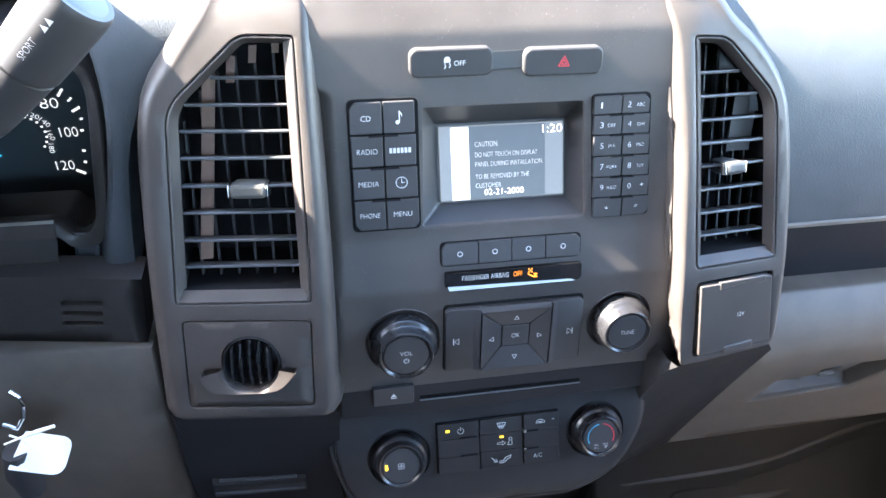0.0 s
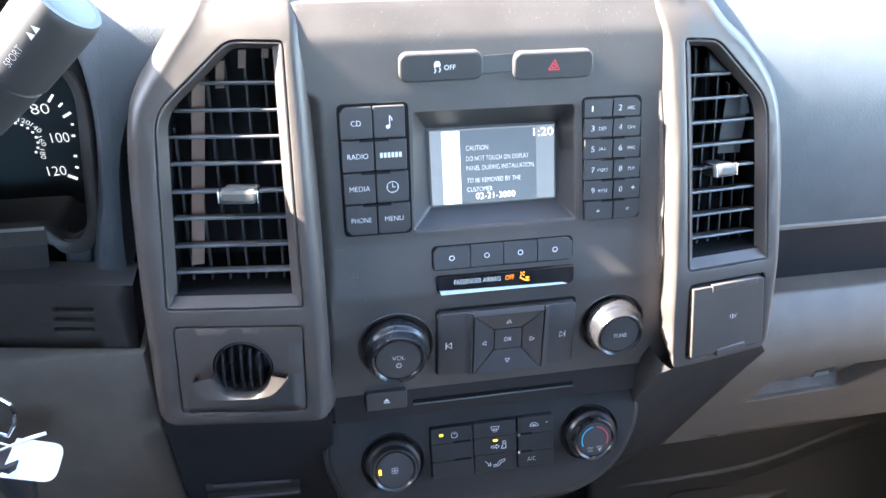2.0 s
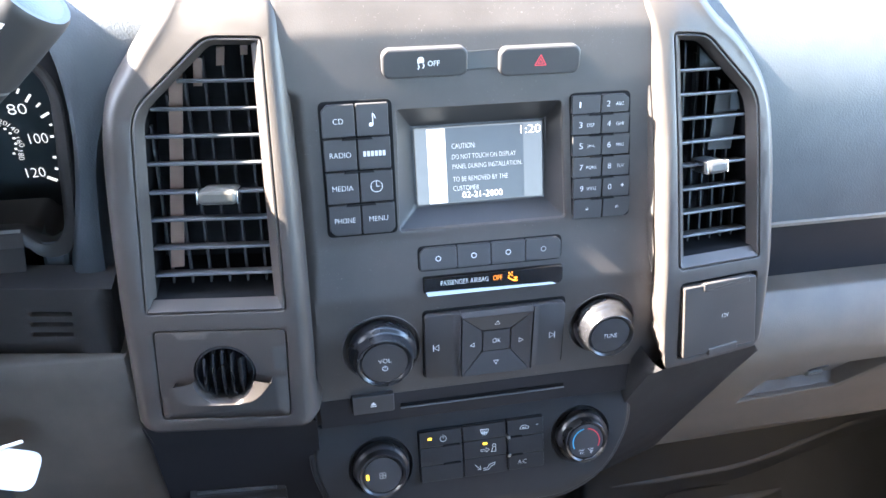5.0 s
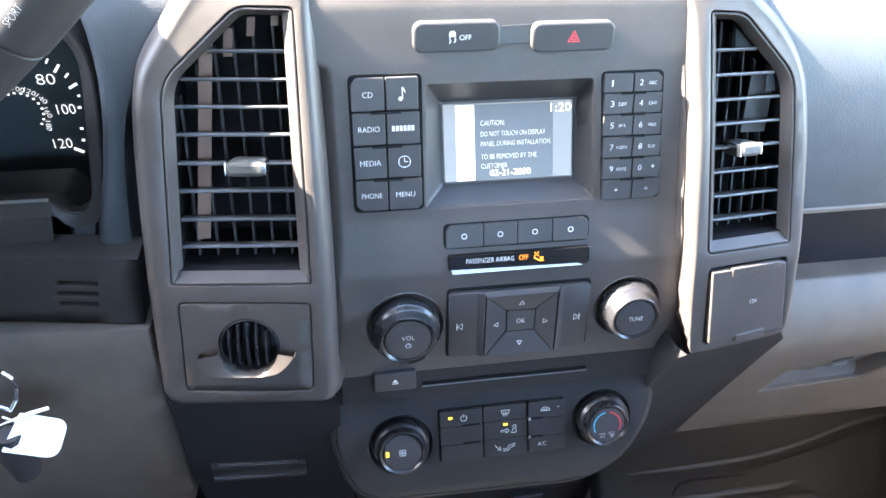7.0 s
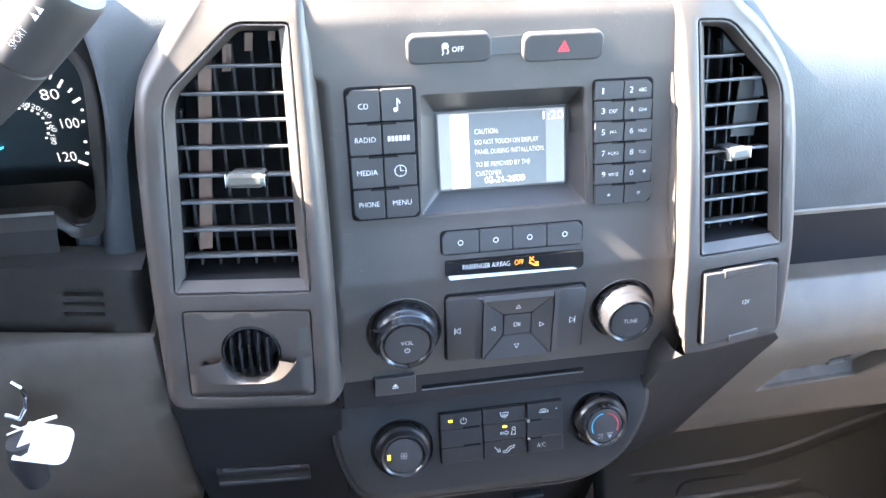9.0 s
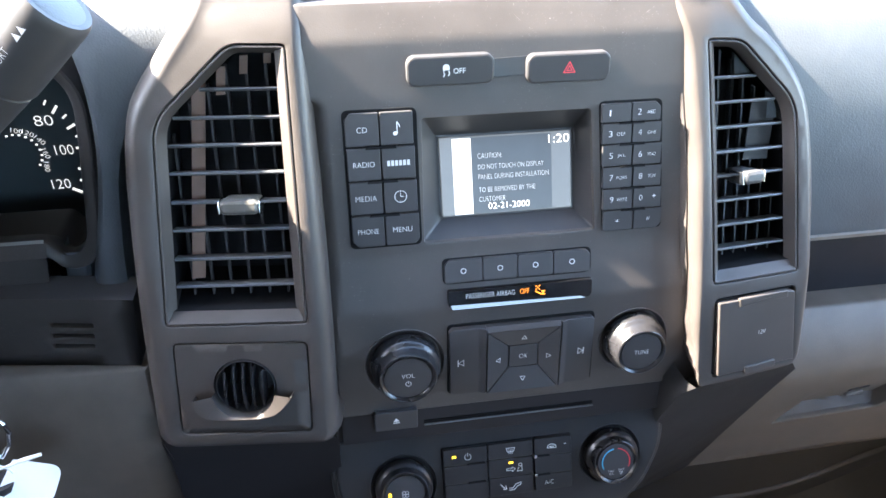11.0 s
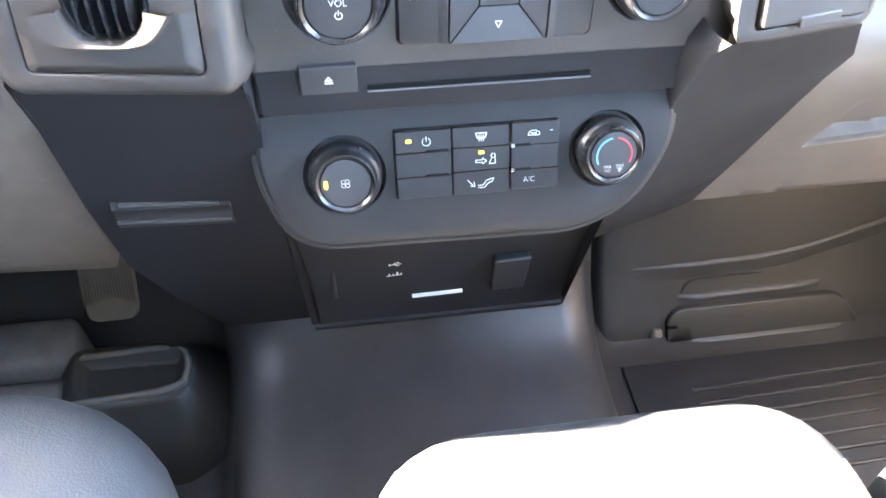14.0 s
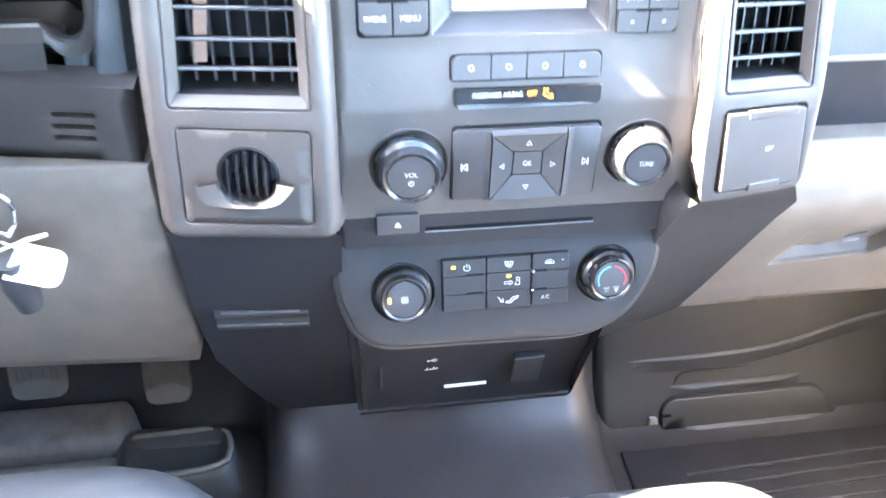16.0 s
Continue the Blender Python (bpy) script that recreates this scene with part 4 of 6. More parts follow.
part("key_surround", slab(rounded([(-0.0566, -0.0300), (0.0566, -0.0305), (0.0555, 0.0315), (-0.0562, 0.0315)], 0.004, 4), -0.003, 0.0006, 0.0003), GAP, audio, "", frame_on(fascia, 0.1888, 0.7220))
for name, x0, x1, rise in (("back", 0.1333, 0.1606, 0.1545), ("ahead", 0.2172, 0.2432, 0.2232)):
    s = -1 if name == "back" else 1
    ob, m = ramp_key(x0, x1, 0.6938, 0.7512, rise, s)
    x = -0.0045 if s < 0 else 0.0030
    n = strokes([[(x + s * -0.0016, 0.0026), (x + s * -0.0016, -0.0026), (x + s * 0.0022, 0.0)]], 0.0004, closed=True)
    strokes([[(x + s * 0.0026, 0.0028), (x + s * 0.0026, -0.0028)]], 0.0006, bm=n)
    icon(n, ob, m)
px0, px1, pz0, pz1 = 0.1612, 0.2166, 0.6938, 0.7482
ox0, ox1, oz0, oz1 = 0.1782, 0.2004, 0.7138, 0.7326
pcx, pcz = (px0 + px1) / 2, (pz0 + pz1) / 2
pm = frame_on(fascia, pcx, pcz)
kz2 = pm.col[1].z


def loc(x, z, h=0.0):
    return (x - pcx, (z - pcz) / kz2, h)


pad4 = part("four_way_pad", slab([loc(px0 - 0.0006, pz0 - 0.0006)[:2], loc(px1 + 0.0006, pz0 - 0.0006)[:2], loc(px1 + 0.0006, pz1 + 0.0006)[:2], loc(px0 - 0.0006, pz1 + 0.0006)[:2]], -0.003, 0.001, 0.0003), GAP, audio, "", pm)
for a, b, c, d, rot in ((("px0", "pz1"), ("px1", "pz1"), ("ox1", "oz1"), ("ox0", "oz1"), 0), (("px1", "pz1"), ("px1", "pz0"), ("ox1", "oz0"), ("ox1", "oz1"), -90), (("px1", "pz0"), ("px0", "pz0"), ("ox0", "oz0"), ("ox1", "oz0"), 180), (("px0", "pz0"), ("px0", "pz1"), ("ox0", "oz1"), ("ox0", "oz0"), 90)):
    num = {"px0": px0, "px1": px1, "pz0": pz0, "pz1": pz1, "ox0": ox0, "ox1": ox1, "oz0": oz0, "oz1": oz1}
    quad = [(num[q[0]], num[q[1]]) for q in (a, b, c, d)]
    flat = grown([loc(*q)[:2] for q in quad], -0.00025)
    high = [0.0078, 0.0078, 0.0046, 0.0046]
    bm = bmesh.new()
    top = grown(flat, -0.0003)
    rings(bm, [[(x, y, -0.001) for x, y in flat], [(x, y, h - 0.0005) for (x, y), h in zip(flat, high)], [(x, y, h) for (x, y), h in zip(top, high)]], cap_first=True)
    part("direction_key", bm, BUTTON, pad4, "", pm)
    mx = sum(p[0] for p in flat) / 4
    my = sum(p[1] for p in flat) / 4
    tilt = Matrix.Translation((mx, my, 0.0062)) @ Matrix.Rotation(radians(rot), 4, "Z") @ Matrix.Rotation(radians(9 if rot in (0, 180) else 11), 4, "X")
    part("symbol", strokes([[(-0.0019, -0.0016), (0.0019, -0.0016), (0.0, 0.0018)]], 0.0004, 0.0005, closed=True), PRINT, audio, "", pm @ tilt)
ob, m = key([(ox0 + 0.0003, oz0 + 0.0003), (ox1 - 0.0003, oz0 + 0.0003), (ox1 - 0.0003, oz1 - 0.0003), (ox0 + 0.0003, oz1 - 0.0003)], fascia, audio, r=0.0005, high=0.0050, bevel=0.0005)
legend("OK", ob, m, 0.0064, 0.0040)

# sloping upper flank of the pad's raised rim
bm = bmesh.new()
rings(bm, [[loc(px0 - 0.0004, pz1 + 0.0030, -0.001), loc(px1 + 0.0004, pz1 + 0.0030, -0.001), loc(px1, pz1, -0.001), loc(px0, pz1, -0.001)], [loc(px0 - 0.0004, pz1 + 0.0030, 0.0050), loc(px1 + 0.0004, pz1 + 0.0030, 0.0050), loc(px1, pz1, 0.0078), loc(px0, pz1, 0.0078)]], cap_first=True)
part("pad_flank", bm, BUTTON, pad4, "", pm)

# disc slot and eject key
player = thing("disc_player", (MID, 0.46, 0.645), "narrow black compact disc slot with eject key", "disc player")
part("slot_face", slab(rounded([(-0.133, -0.0195), (0.128, -0.0195), (0.128, 0.0195), (-0.133, 0.0195)], 0.001), -0.002, 0.0022, 0.0004), COVER, player, "", frame_on(lambda x, z: 0.4570, 0.184, 0.6665))
part("slot_lip", tube([(0.1145, 0.4530, 0.6618), (0.2515, 0.4530, 0.6618)], 0.0007, 8), SLAT, player, "thin grey lip of the slot")
part("slot_mouth", box((0.1145, 0.4540, 0.6622), (0.2510, 0.4600, 0.6650)), GAP, player)
ob, m = key([(0.0760, 0.6655), (0.1088, 0.6655), (0.1088, 0.6830), (0.0760, 0.6830)], lambda x, z: 0.452 + 0.1 * (z - 0.67), player, r=0.0006, high=0.0045, low=-0.010, bevel=0.0008)
n = fills([[(-0.0024, -0.0004), (0.0024, -0.0004), (0.0, 0.0028)], [(-0.0024, -0.0020), (0.0024, -0.0020), (0.0024, -0.0011), (-0.0024, -0.0011)]])
icon(n, ob, m)

# ---- heater and air controls ----
heater = thing("climate_panel", (MID, 0.45, 0.555), "dark climate control plate with two knobs and nine keys", "climate control")
plate = rounded([(0.0445, 0.6430), (0.0410, 0.6050), (0.0560, 0.5680), (0.0760, 0.5570), (0.2560, 0.5535), (0.2960, 0.5720), (0.3185, 0.6120), (0.3150, 0.6480)], [0.004, 0.02, 0.015, 0.012, 0.02, 0.02, 0.02, 0.004], 6)
ccx, ccz = 0.18, 0.60
cm4 = frame_on(climate, ccx, ccz)
ck = cm4.col[1].z
part("plate", sheet(climate, grown(plate, -0.0034), [round_hole(FAN, 0.918), round_hole(TEMPERATURE, 0.918)], rim=((0.0010, 0.0002), (0.0022, 0.0010), (0.0031, 0.0026), (0.0034, 0.0050), (0.0034, 0.014)), hole_rim=((0.0006, 0.0005), (0.0008, 0.002)), step=0.008), PLATE, heater)
part("skirt", slab([(x - ccx, (z - ccz) / ck) for x, z in grown(plate, 0.0042)], -0.030, -0.005, 0.003), PLATE, heater, "", cm4)
cols = [(0.1290, 0.1652), (0.1660, 0.2038), (0.2046, 0.2362)]
czs = [[0.6282, 0.6148, 0.5997, 0.5858], [0.6284, 0.6156, 0.6008, 0.5857], [0.6292, 0.6150, 0.5998, 0.5868]]
part("key_surround", slab(rounded([(-0.0545, -0.0235), (0.0545, -0.0235), (0.0545, 0.0240), (-0.0545, 0.0240)], 0.002), -0.002, 0.0005, 0.0003), GAP, heater, "", frame_on(climate, 0.1826, 0.6072))
for c in range(3):
    for r in range(3):
        (x0, x1), z1, z0 = cols[c], czs[c][r] - 0.0002, czs[c][r + 1] + 0.0002
        pts = [(x0, z0), (x1, z0), (x1, z1), (x0, z1)]
        ob, m = key(pts, climate, heater, PLATEKEY, r=0.0005, high=0.0034 + (0.0016 if c == 2 else 0), bevel=0.0007)
        if (c, r) == (0, 0):
            icon(fills([[(-0.0108, -0.0004), (-0.0075, -0.0004), (-0.0075, 0.0016), (-0.0108, 0.0016)]]), ob, m, AMBER, "indicator", "lit amber indicator")
            n = strokes([arc(0.0022, -0.0004, 0.0026, 120, 420, 20), [(0.0022, 0.0), (0.0022, 0.0030)]], 0.0005)
            icon(n, ob, m)
        elif (c, r) == (1, 0):
            n = strokes([[(-0.0036, 0.0022), (0.0036, 0.0022), (0.0026, -0.0010), (-0.0026, -0.0010)]], 0.0005, closed=True)
            strokes([[(x, 0.001), (x, -0.0030)] for x in (-0.0014, 0.0, 0.0014)], 0.0004, bm=n)
            icon(n, ob, m)
        elif (c, r) == (1, 1):
            icon(fills([[(-0.0018, 0.0034), (0.0018, 0.0034), (0.0018, 0.0052), (-0.0018, 0.0052)]]), ob, m, AMBER, "indicator", "lit amber indicator")
            n = strokes([[(-0.0038, -0.0008), (0.0008, -0.0008), (0.0008, 0.0004), (0.0034, -0.0016), (0.0008, -0.0036), (0.0008, -0.0024), (-0.0038, -0.0024)]], 0.0004, closed=True)
            strokes([arc(0.0078, 0.0016, 0.0014, 0, 360, 12), [(0.0066, -0.0002), (0.0052, -0.0038), (0.0092, -0.0038), (0.0090, 0.0)]], 0.0005, bm=n)
            icon(n, ob, m)
        elif (c, r) == (1, 2):
            n = strokes([[(-0.0094, 0.0022), (-0.0060, -0.0016)], [(-0.0074, -0.0022), (-0.0046, -0.0024), (-0.0052, 0.0006)], [(-0.0024, -0.0020), (0.0010, -0.0020), (0.0030, 0.0010), (0.0080, 0.0024), (0.0072, 0.0), (0.0046, -0.0006), (0.0020, -0.0036), (-0.0024, -0.0036)]], 0.0005)
            icon(n, ob, m)
        elif (c, r) == (2, 0):
            n = strokes([[(-0.0050, -0.0012), (-0.0044, 0.0006), (-0.0026, 0.0018), (0.0, 0.0018), (0.0026, 0.0002), (0.0026, -0.0014)], [(-0.0030, 0.0), (0.0006, 0.0), (-0.0006, -0.0014)]], 0.0005, closed=True)
            icon(n, ob, m)
            icon(fills([[(0.0094, 0.0008), (0.0112, 0.0008), (0.0112, 0.0014), (0.0094, 0.0014)]]), ob, m, PRINTDIM, "indicator")
        elif (c, r) == (2, 2):
            legend("A/C", ob, m, 0.0076, 0.0036, -0.0040, 0.0)
for x0, x1, z in ((0.1480, 0.1640, 0.6150), (0.1480, 0.1640, 0.5999), (0.2055, 0.2180, 0.6152), (0.2055, 0.2180, 0.6000)):
    part("rocker_gap", slab(rounded([(-(x1 - x0) / 2, -0.0008), ((x1 - x0) / 2, -0.0008), ((x1 - x0) / 2 - 0.001, 0.0009), (-(x1 - x0) / 2 + 0.001, 0.0009)], 0.0005, 2), 0.0, 0.0056 if x0 > 0.2 else 0.0040, 0.0003), GAP, heater, "", frame_on(climate, (x0 + x1) / 2, z))
for z in (0.6152, 0.6000):
    part("key_clip", slab(rounded([(-0.0013, -0.0012), (0.0013, -0.0012), (0.0013, 0.0012), (-0.0013, 0.0012)], 0.0005, 2), 0.0, 0.0062, 0.0004), SILVER, heater, "", frame_on(climate, 0.2052, z))
fan, m = knob("fan_knob", climate, FAN, 0.016, heater, PLATE)
icon(fills([rounded([(-0.0134, -0.0024), (-0.0112, -0.0024), (-0.0112, 0.0024), (-0.0134, 0.0024)], 0.0005, 2)]), fan, m, AMBER, "indicator", "lit amber pointer")
n = bmesh.new()
for k in range(4):
    a = math.pi / 4 + k * math.pi / 2
    strokes([arc(0.0018 * math.cos(a), 0.0018 * math.sin(a), 0.0013, 0, 360, 12)], 0.0004, bm=n)
icon(n, fan, m)
temp, m = knob("temperature_knob", climate, TEMPERATURE, 0.016, heater, PLATE)
icon(strokes([arc(0, -0.0002, 0.0118, 100, 205, 22)], 0.0011), temp, m, BLUE, "blue_arc", "blue cold arc")
icon(strokes([arc(0, -0.0002, 0.0118, 80, -25, 22)], 0.0011), temp, m, RED, "red_arc", "red hot arc")
legend("MAX", temp, m, 0.0050, 0.0018, -0.0042, -0.0078)
legend("A/C", temp, m, 0.0040, 0.0018, -0.0042, -0.0104)
legend("MAX", temp, m, 0.0050, 0.0018, 0.0042, -0.0074)
icon(strokes([[(0.0026, -0.0092), (0.0056, -0.0092), (0.0050, -0.0106), (0.0032, -0.0106)], [(0.0041, -0.0098), (0.0041, -0.0118)]], 0.0004), temp, m)

# ---- round vent in its square panel, under the driver's centre vent ----
eye_vent = thing("round_air_vent", (-0.012, 0.44, 0.70), "black round barrel vent in a square panel with catch lip", "air vent")
hole_c = (-0.0105, 0.7355)
disc = [(hole_c[0] + 0.0212 * math.cos(2 * math.pi * k / 40), hole_c[1] + 0.0200 * math.sin(2 * math.pi * k / 40)) for k in range(40)]
part("panel", sheet(lambda x, z: tower(x, z) + 0.0004, grown(left_panel, -0.0022), [disc], rim=((0.0003, 0.0004), (0.0005, 0.008)), hole_rim=((0.0004, 0.0006), (0.0006, 0.022)), step=0.006), TOWER, eye_vent)
em = frame_on(tower, *hole_c)
bm = turned([(0.0208, -0.022), (0.0206, -0.004), (0.0196, 0.0005), (0.0190, 0.0), (0.0182, -0.006), (0.0178, -0.016)], 44)
part("barrel", bm, RUBBER, eye_vent, "", em)
for k in range(5):
    x = -0.0125 + 0.00625 * k
    h = math.sqrt(max(0.0182 ** 2 - x * x, 0)) - 0.0006
    bm = bmesh.new()
    sec = [(-0.0009, -0.012), (0.0009, -0.012), (0.0007, 0.002), (-0.0007, 0.002)]
    rings(bm, [[(x + dx, y, dz + 0.004 * (1 - (y / 0.018) ** 2)) for dx, dz in sec] for y in (-h, -h * 0.5, 0, h * 0.5, h)], cap_first=True)
    part("vane", bm, KNOB, eye_vent, "", em)
# the catch lip below the barrel, a half-moon ledge that catches light
lip_out = rounded([(-0.0335, -0.0040), (-0.0330, -0.0120), (-0.0275, -0.0180), (-0.0150, -0.0195), (0.0085, -0.0196), (0.0200, -0.0175), (0.0265, -0.0115), (0.0320, -0.0040)], [0, 0.005, 0.005, 0.005, 0.005, 0.005, 0.005, 0], 5)
lip_foot = rounded([(-0.0340, -0.0060), (-0.0325, -0.0150), (-0.0270, -0.0215), (-0.0150, -0.0240), (0.0085, -0.0242), (0.0195, -0.0215), (0.0270, -0.0132), (0.0325, -0.0050)], [0, 0.006, 0.006, 0.006, 0.006, 0.006, 0.006, 0], 5)
rows = [[], [], [], [], [], [], []]
for (x, y), (fx, fy) in zip(lip_out, lip_foot):
    a = math.atan2(y, x)
    rows[0].append((0.0200 * math.cos(a), 0.0192 * math.sin(a), -0.003))
    rows[1].append((0.0208 * math.cos(a), 0.0198 * math.sin(a), 0.0090))
    rows[2].append((x * 0.985, y * 0.985, 0.0108))
    rows[3].append((x, y, 0.0108))
    rows[4].append((x * 1.005, y - 0.0005, 0.0096))
    rows[5].append(tuple(Vector((x, y, 0.0096)).lerp(Vector((fx, fy, 0.0008)), 0.6)))
    rows[6].append((fx, fy, -0.001))
part("catch_lip", lofted(rows), TOWER, eye_vent, "curved scoop under the barrel", em, smooth=45)

# ---- power outlet cover ----
outlet = thing("power_outlet_cover", (0.368, 0.44, 0.70), "closed dark square power outlet lid with 12V print", "outlet cover")
lid_out = grown(right_panel, -0.0032)
ocx, ocz = 0.3670, 0.7345
om = frame_on(tower, ocx, ocz)
okz = om.col[1].z


def oloc(p):
    return ((p[0] - ocx) / om.col[0].x, (p[1] - ocz) / okz)


part("well", slab([oloc(p) for p in grown(right_panel, -0.0006)], -0.012, -0.0030, 0.0004), GAP, outlet, "", om)
lid = part("lid", slab([oloc(p) for p in lid_out], -0.006, 0.0034, 0.0008), TOWER, outlet, "", om)
part("hinge", slab(rounded([oloc(p) for p in [(0.3475, 0.7585), (0.3900, 0.7590), (0.3896, 0.7650), (0.3472, 0.7655)]], 0.0008, 3), 0.0010, 0.0042, 0.0010), TOWER, outlet, "", om)
part("lift_tab", slab(rounded([oloc(p) for p in [(0.3560, 0.7030), (0.3830, 0.7040), (0.3830, 0.7105), (0.3560, 0.7095)]], 0.0016, 3), 0.0020, 0.0048, 0.001), TOWER, outlet, "", om)
part("legend", lettering("12V", 0.0062, 0.0034, 0.0037, 0.0025, 0.0010, 0.01), PRINT, lid, "", om)

# ---- glove box ----
glove_box = thing("glove_box", (0.76, 0.53, 0.43), "warm grey plastic glove box door with recessed latch", "glove box")
latch_hole = rounded([(0.5035, 0.5005), (0.6215, 0.5135), (0.6480, 0.560), (0.660, 0.590), (0.5180, 0.5850), (0.5075, 0.5750)], [0.003, 0.006, 0.01, 0.008, 0.006, 0.006], 4)
door = part("door", sheet(glove_face, [(0.415, 0.425), (1.08, 0.435), (1.08, 0.683), (0.405, 0.683), (0.41, 0.64)], [latch_hole], rim=((0.001, 0.001), (0.002, 0.004), (0.002, 0.05)), hole_rim=((0.0016, 0.0006), (0.0028, 0.0030), (0.0030, 0.0210)), step=0.012), GREY, glove_box)


def pocket(x, z):
    """The latch pocket: a ledge that slopes in from the lower edge, then a flat back."""
    low = 0.5005 + 0.110 * (x - 0.5035)
    return glove_s(z) + 0.0005 + 0.0190 * min(1.0, max(0.0, (z - low) / 0.009))


part("latch_pocket", sheet(pocket, grown(latch_hole, 0.0012), rim=None, step=0.004), GREY, glove_box, "recessed latch pocket with sloping ledge")
part("keyhole", slab(rounded([(-0.012, -0.0028), (0.010, -0.0005), (0.012, 0.003), (-0.008, 0.002)], 0.002, 4), -0.002, 0.0012, 0.0005), DARK, door, "dark slanted latch slot", frame_on(pocket, 0.6000, 0.5350) @ Matrix.Rotation(radians(14), 4, "Z"))
part("latch", slab(rounded([(-0.010, -0.004), (0.009, -0.004), (0.010, 0.002), (-0.008, 0.002)], 0.0018, 4), -0.002, 0.0030, 0.0010), GREYLIP, door, "pale latch button", frame_on(pocket, 0.5990, 0.5270) @ Matrix.Rotation(radians(8), 4, "Z"))

# ---- cubby with the power sockets under the climate plate ----
cubby = thing("socket_panel", (0.17, 0.49, 0.38), "black recessed panel with socket flap under the controls", "socket panel")


def cub(x, z):
    return 0.474 + 0.16 * (0.50 - z)


part("panel", sheet(cub, rounded([(0.052, 0.375), (0.290, 0.365), (0.285, 0.570), (0.048, 0.570)], 0.008), rim=None, step=0.02), COVER, cubby)
for x, lean in ((0.052, 0.010), (0.288, -0.006)):
    part("side_wall", lofted([[(x + lean * 0.3, 0.447, 0.560), (x, 0.500, 0.560)], [(x + lean, 0.462, 0.47), (x, 0.500, 0.47)], [(x + lean, 0.478, 0.395), (x, 0.510, 0.380)]]), COVER, cubby)
part("lower_roll", sweep([(0.4935, 0.378), (0.499, 0.366), (0.530, 0.324), (0.580, 0.258), (0.630, 0.194), (0.665, 0.152), (0.690, 0.130)], [0.054, 0.060, 0.280, 0.286]), COVER, cubby)
m = frame_on(cub, 0.2268, 0.4475)
flap = part("flap", slab(rounded([(-0.0140, -0.026), (0.0155, -0.026), (0.0150, 0.025), (-0.0165, 0.0235)], 0.003), -0.002, 0.007, 0.0015), PLATE, cubby, "matt black socket flap", m)
part("flap_edge", slab(rounded([(-0.0160, 0.0215), (0.0146, 0.0230), (0.0146, 0.0252), (-0.0160, 0.0237)], 0.0008, 2), 0.006, 0.0078, 0.0006), SLAT, flap, "paler grey top edge", m)
part("bright_edge", slab(rounded([(-0.0224, -0.0016), (0.0224, -0.0008), (0.0224, 0.0018), (-0.0224, 0.0010)], 0.0005), 0, 0.003, 0.0005), STRIP, cubby, "white plastic strip", frame_on(cub, 0.1657, 0.4164))
m = frame_on(cub, 0.1285, 0.4630, 0.0006)
n = strokes([[(-0.0048, 0.0076), (0.0052, 0.0084)], [(-0.0020, 0.0078), (0.0004, 0.0104), (0.0030, 0.0106)], [(-0.0004, 0.0078), (0.0018, 0.0058), (0.0034, 0.0060)]], 0.0010)
fills([[(-0.0052, 0.0062), (-0.0036, 0.0062), (-0.0036, 0.0092), (-0.0052, 0.0092)], [(0.0022, 0.0096), (0.0036, 0.0096), (0.0036, 0.0114), (0.0022, 0.0114)]], bm=n)
strokes([[(-0.0068, -0.0100), (0.0056, -0.0088)], [(-0.0050, -0.0096), (-0.0046, -0.0064)], [(-0.0016, -0.0092), (-0.0014, -0.0070)], [(0.0050, -0.0088), (0.0052, -0.0066)]], 0.0012, bm=n)
fills([[(0.0010, -0.0084), (0.0028, -0.0082), (0.0028, -0.0044), (0.0010, -0.0046)]], bm=n)
part("symbol", n, PRINT, cubby, "white socket symbols", m)
part("rib", box((0.0765, 0.4795, 0.430), (0.0790, 0.486, 0.470)), PLATE, cubby)

# narrow pull slot low on the driver's side of the controls
pull = thing("pull_tray", (-0.024, 0.48, 0.535), "dark narrow pull-out tray edge", "tray")
part("tray_edge", sweep([(0.490, 0.5665), (0.4800, 0.5640), (0.4785, 0.5600), (0.4800, 0.5560), (0.4800, 0.5500), (0.4780, 0.5470), (0.4790, 0.5430), (0.490, 0.5400)], [-0.066, -0.060, 0.006, 0.0145], shift=lambda x: (-0.055 * (x + 0.066), 0)), PLATE, pull)
part("tray_ridge", tube([(-0.060, 0.4765, 0.5635), (0.007, 0.4725, 0.5625)], 0.0017, 8), TABDARK, pull)
part("tray_ridge", tube([(-0.065, 0.4755, 0.5475), (0.013, 0.4715, 0.5465)], 0.0017, 8), TABDARK, pull)

# ---- instrument cluster ----
cluster = thing("instrument_cluster", (-0.24, 0.62, 0.74), "black speedometer cluster with white lit numerals", "instrument cluster")


def dial(x, z):
    return 0.680


part("dial_face", sheet(dial, [(-0.50, 0.66), (-0.110, 0.66), (-0.105, 0.96), (-0.50, 0.96)], rim=None, step=0.03), DIAL, cluster)
for words, x, z, w, h in (("80", -0.1777, 0.8380, 0.0150, 0.0092), ("100", -0.1684, 0.8102, 0.0150, 0.0092), ("120", -0.1794, 0.7776, 0.0154, 0.0092)):
    part("numeral", lettering(words, w, h, 0.0012, 0, 0, 0.0), DIALPRINT, cluster, "", frame_on(dial, x, z))
for words, x, z, turn in (("100", -0.2012, 0.8300, -16), ("120", -0.1931, 0.8275, -30), ("140", -0.1854, 0.8205, -52), ("160", -0.1839, 0.8077, -76), ("180", -0.1865, 0.7952, -96)):
    part("numeral", lettering(words, 0.0092, 0.0042, 0.0012, 0, 0, 0.0), DIALPRINT, cluster, "", frame_on(dial, x, z) @ Matrix.Rotation(radians(turn), 4, "Z"))
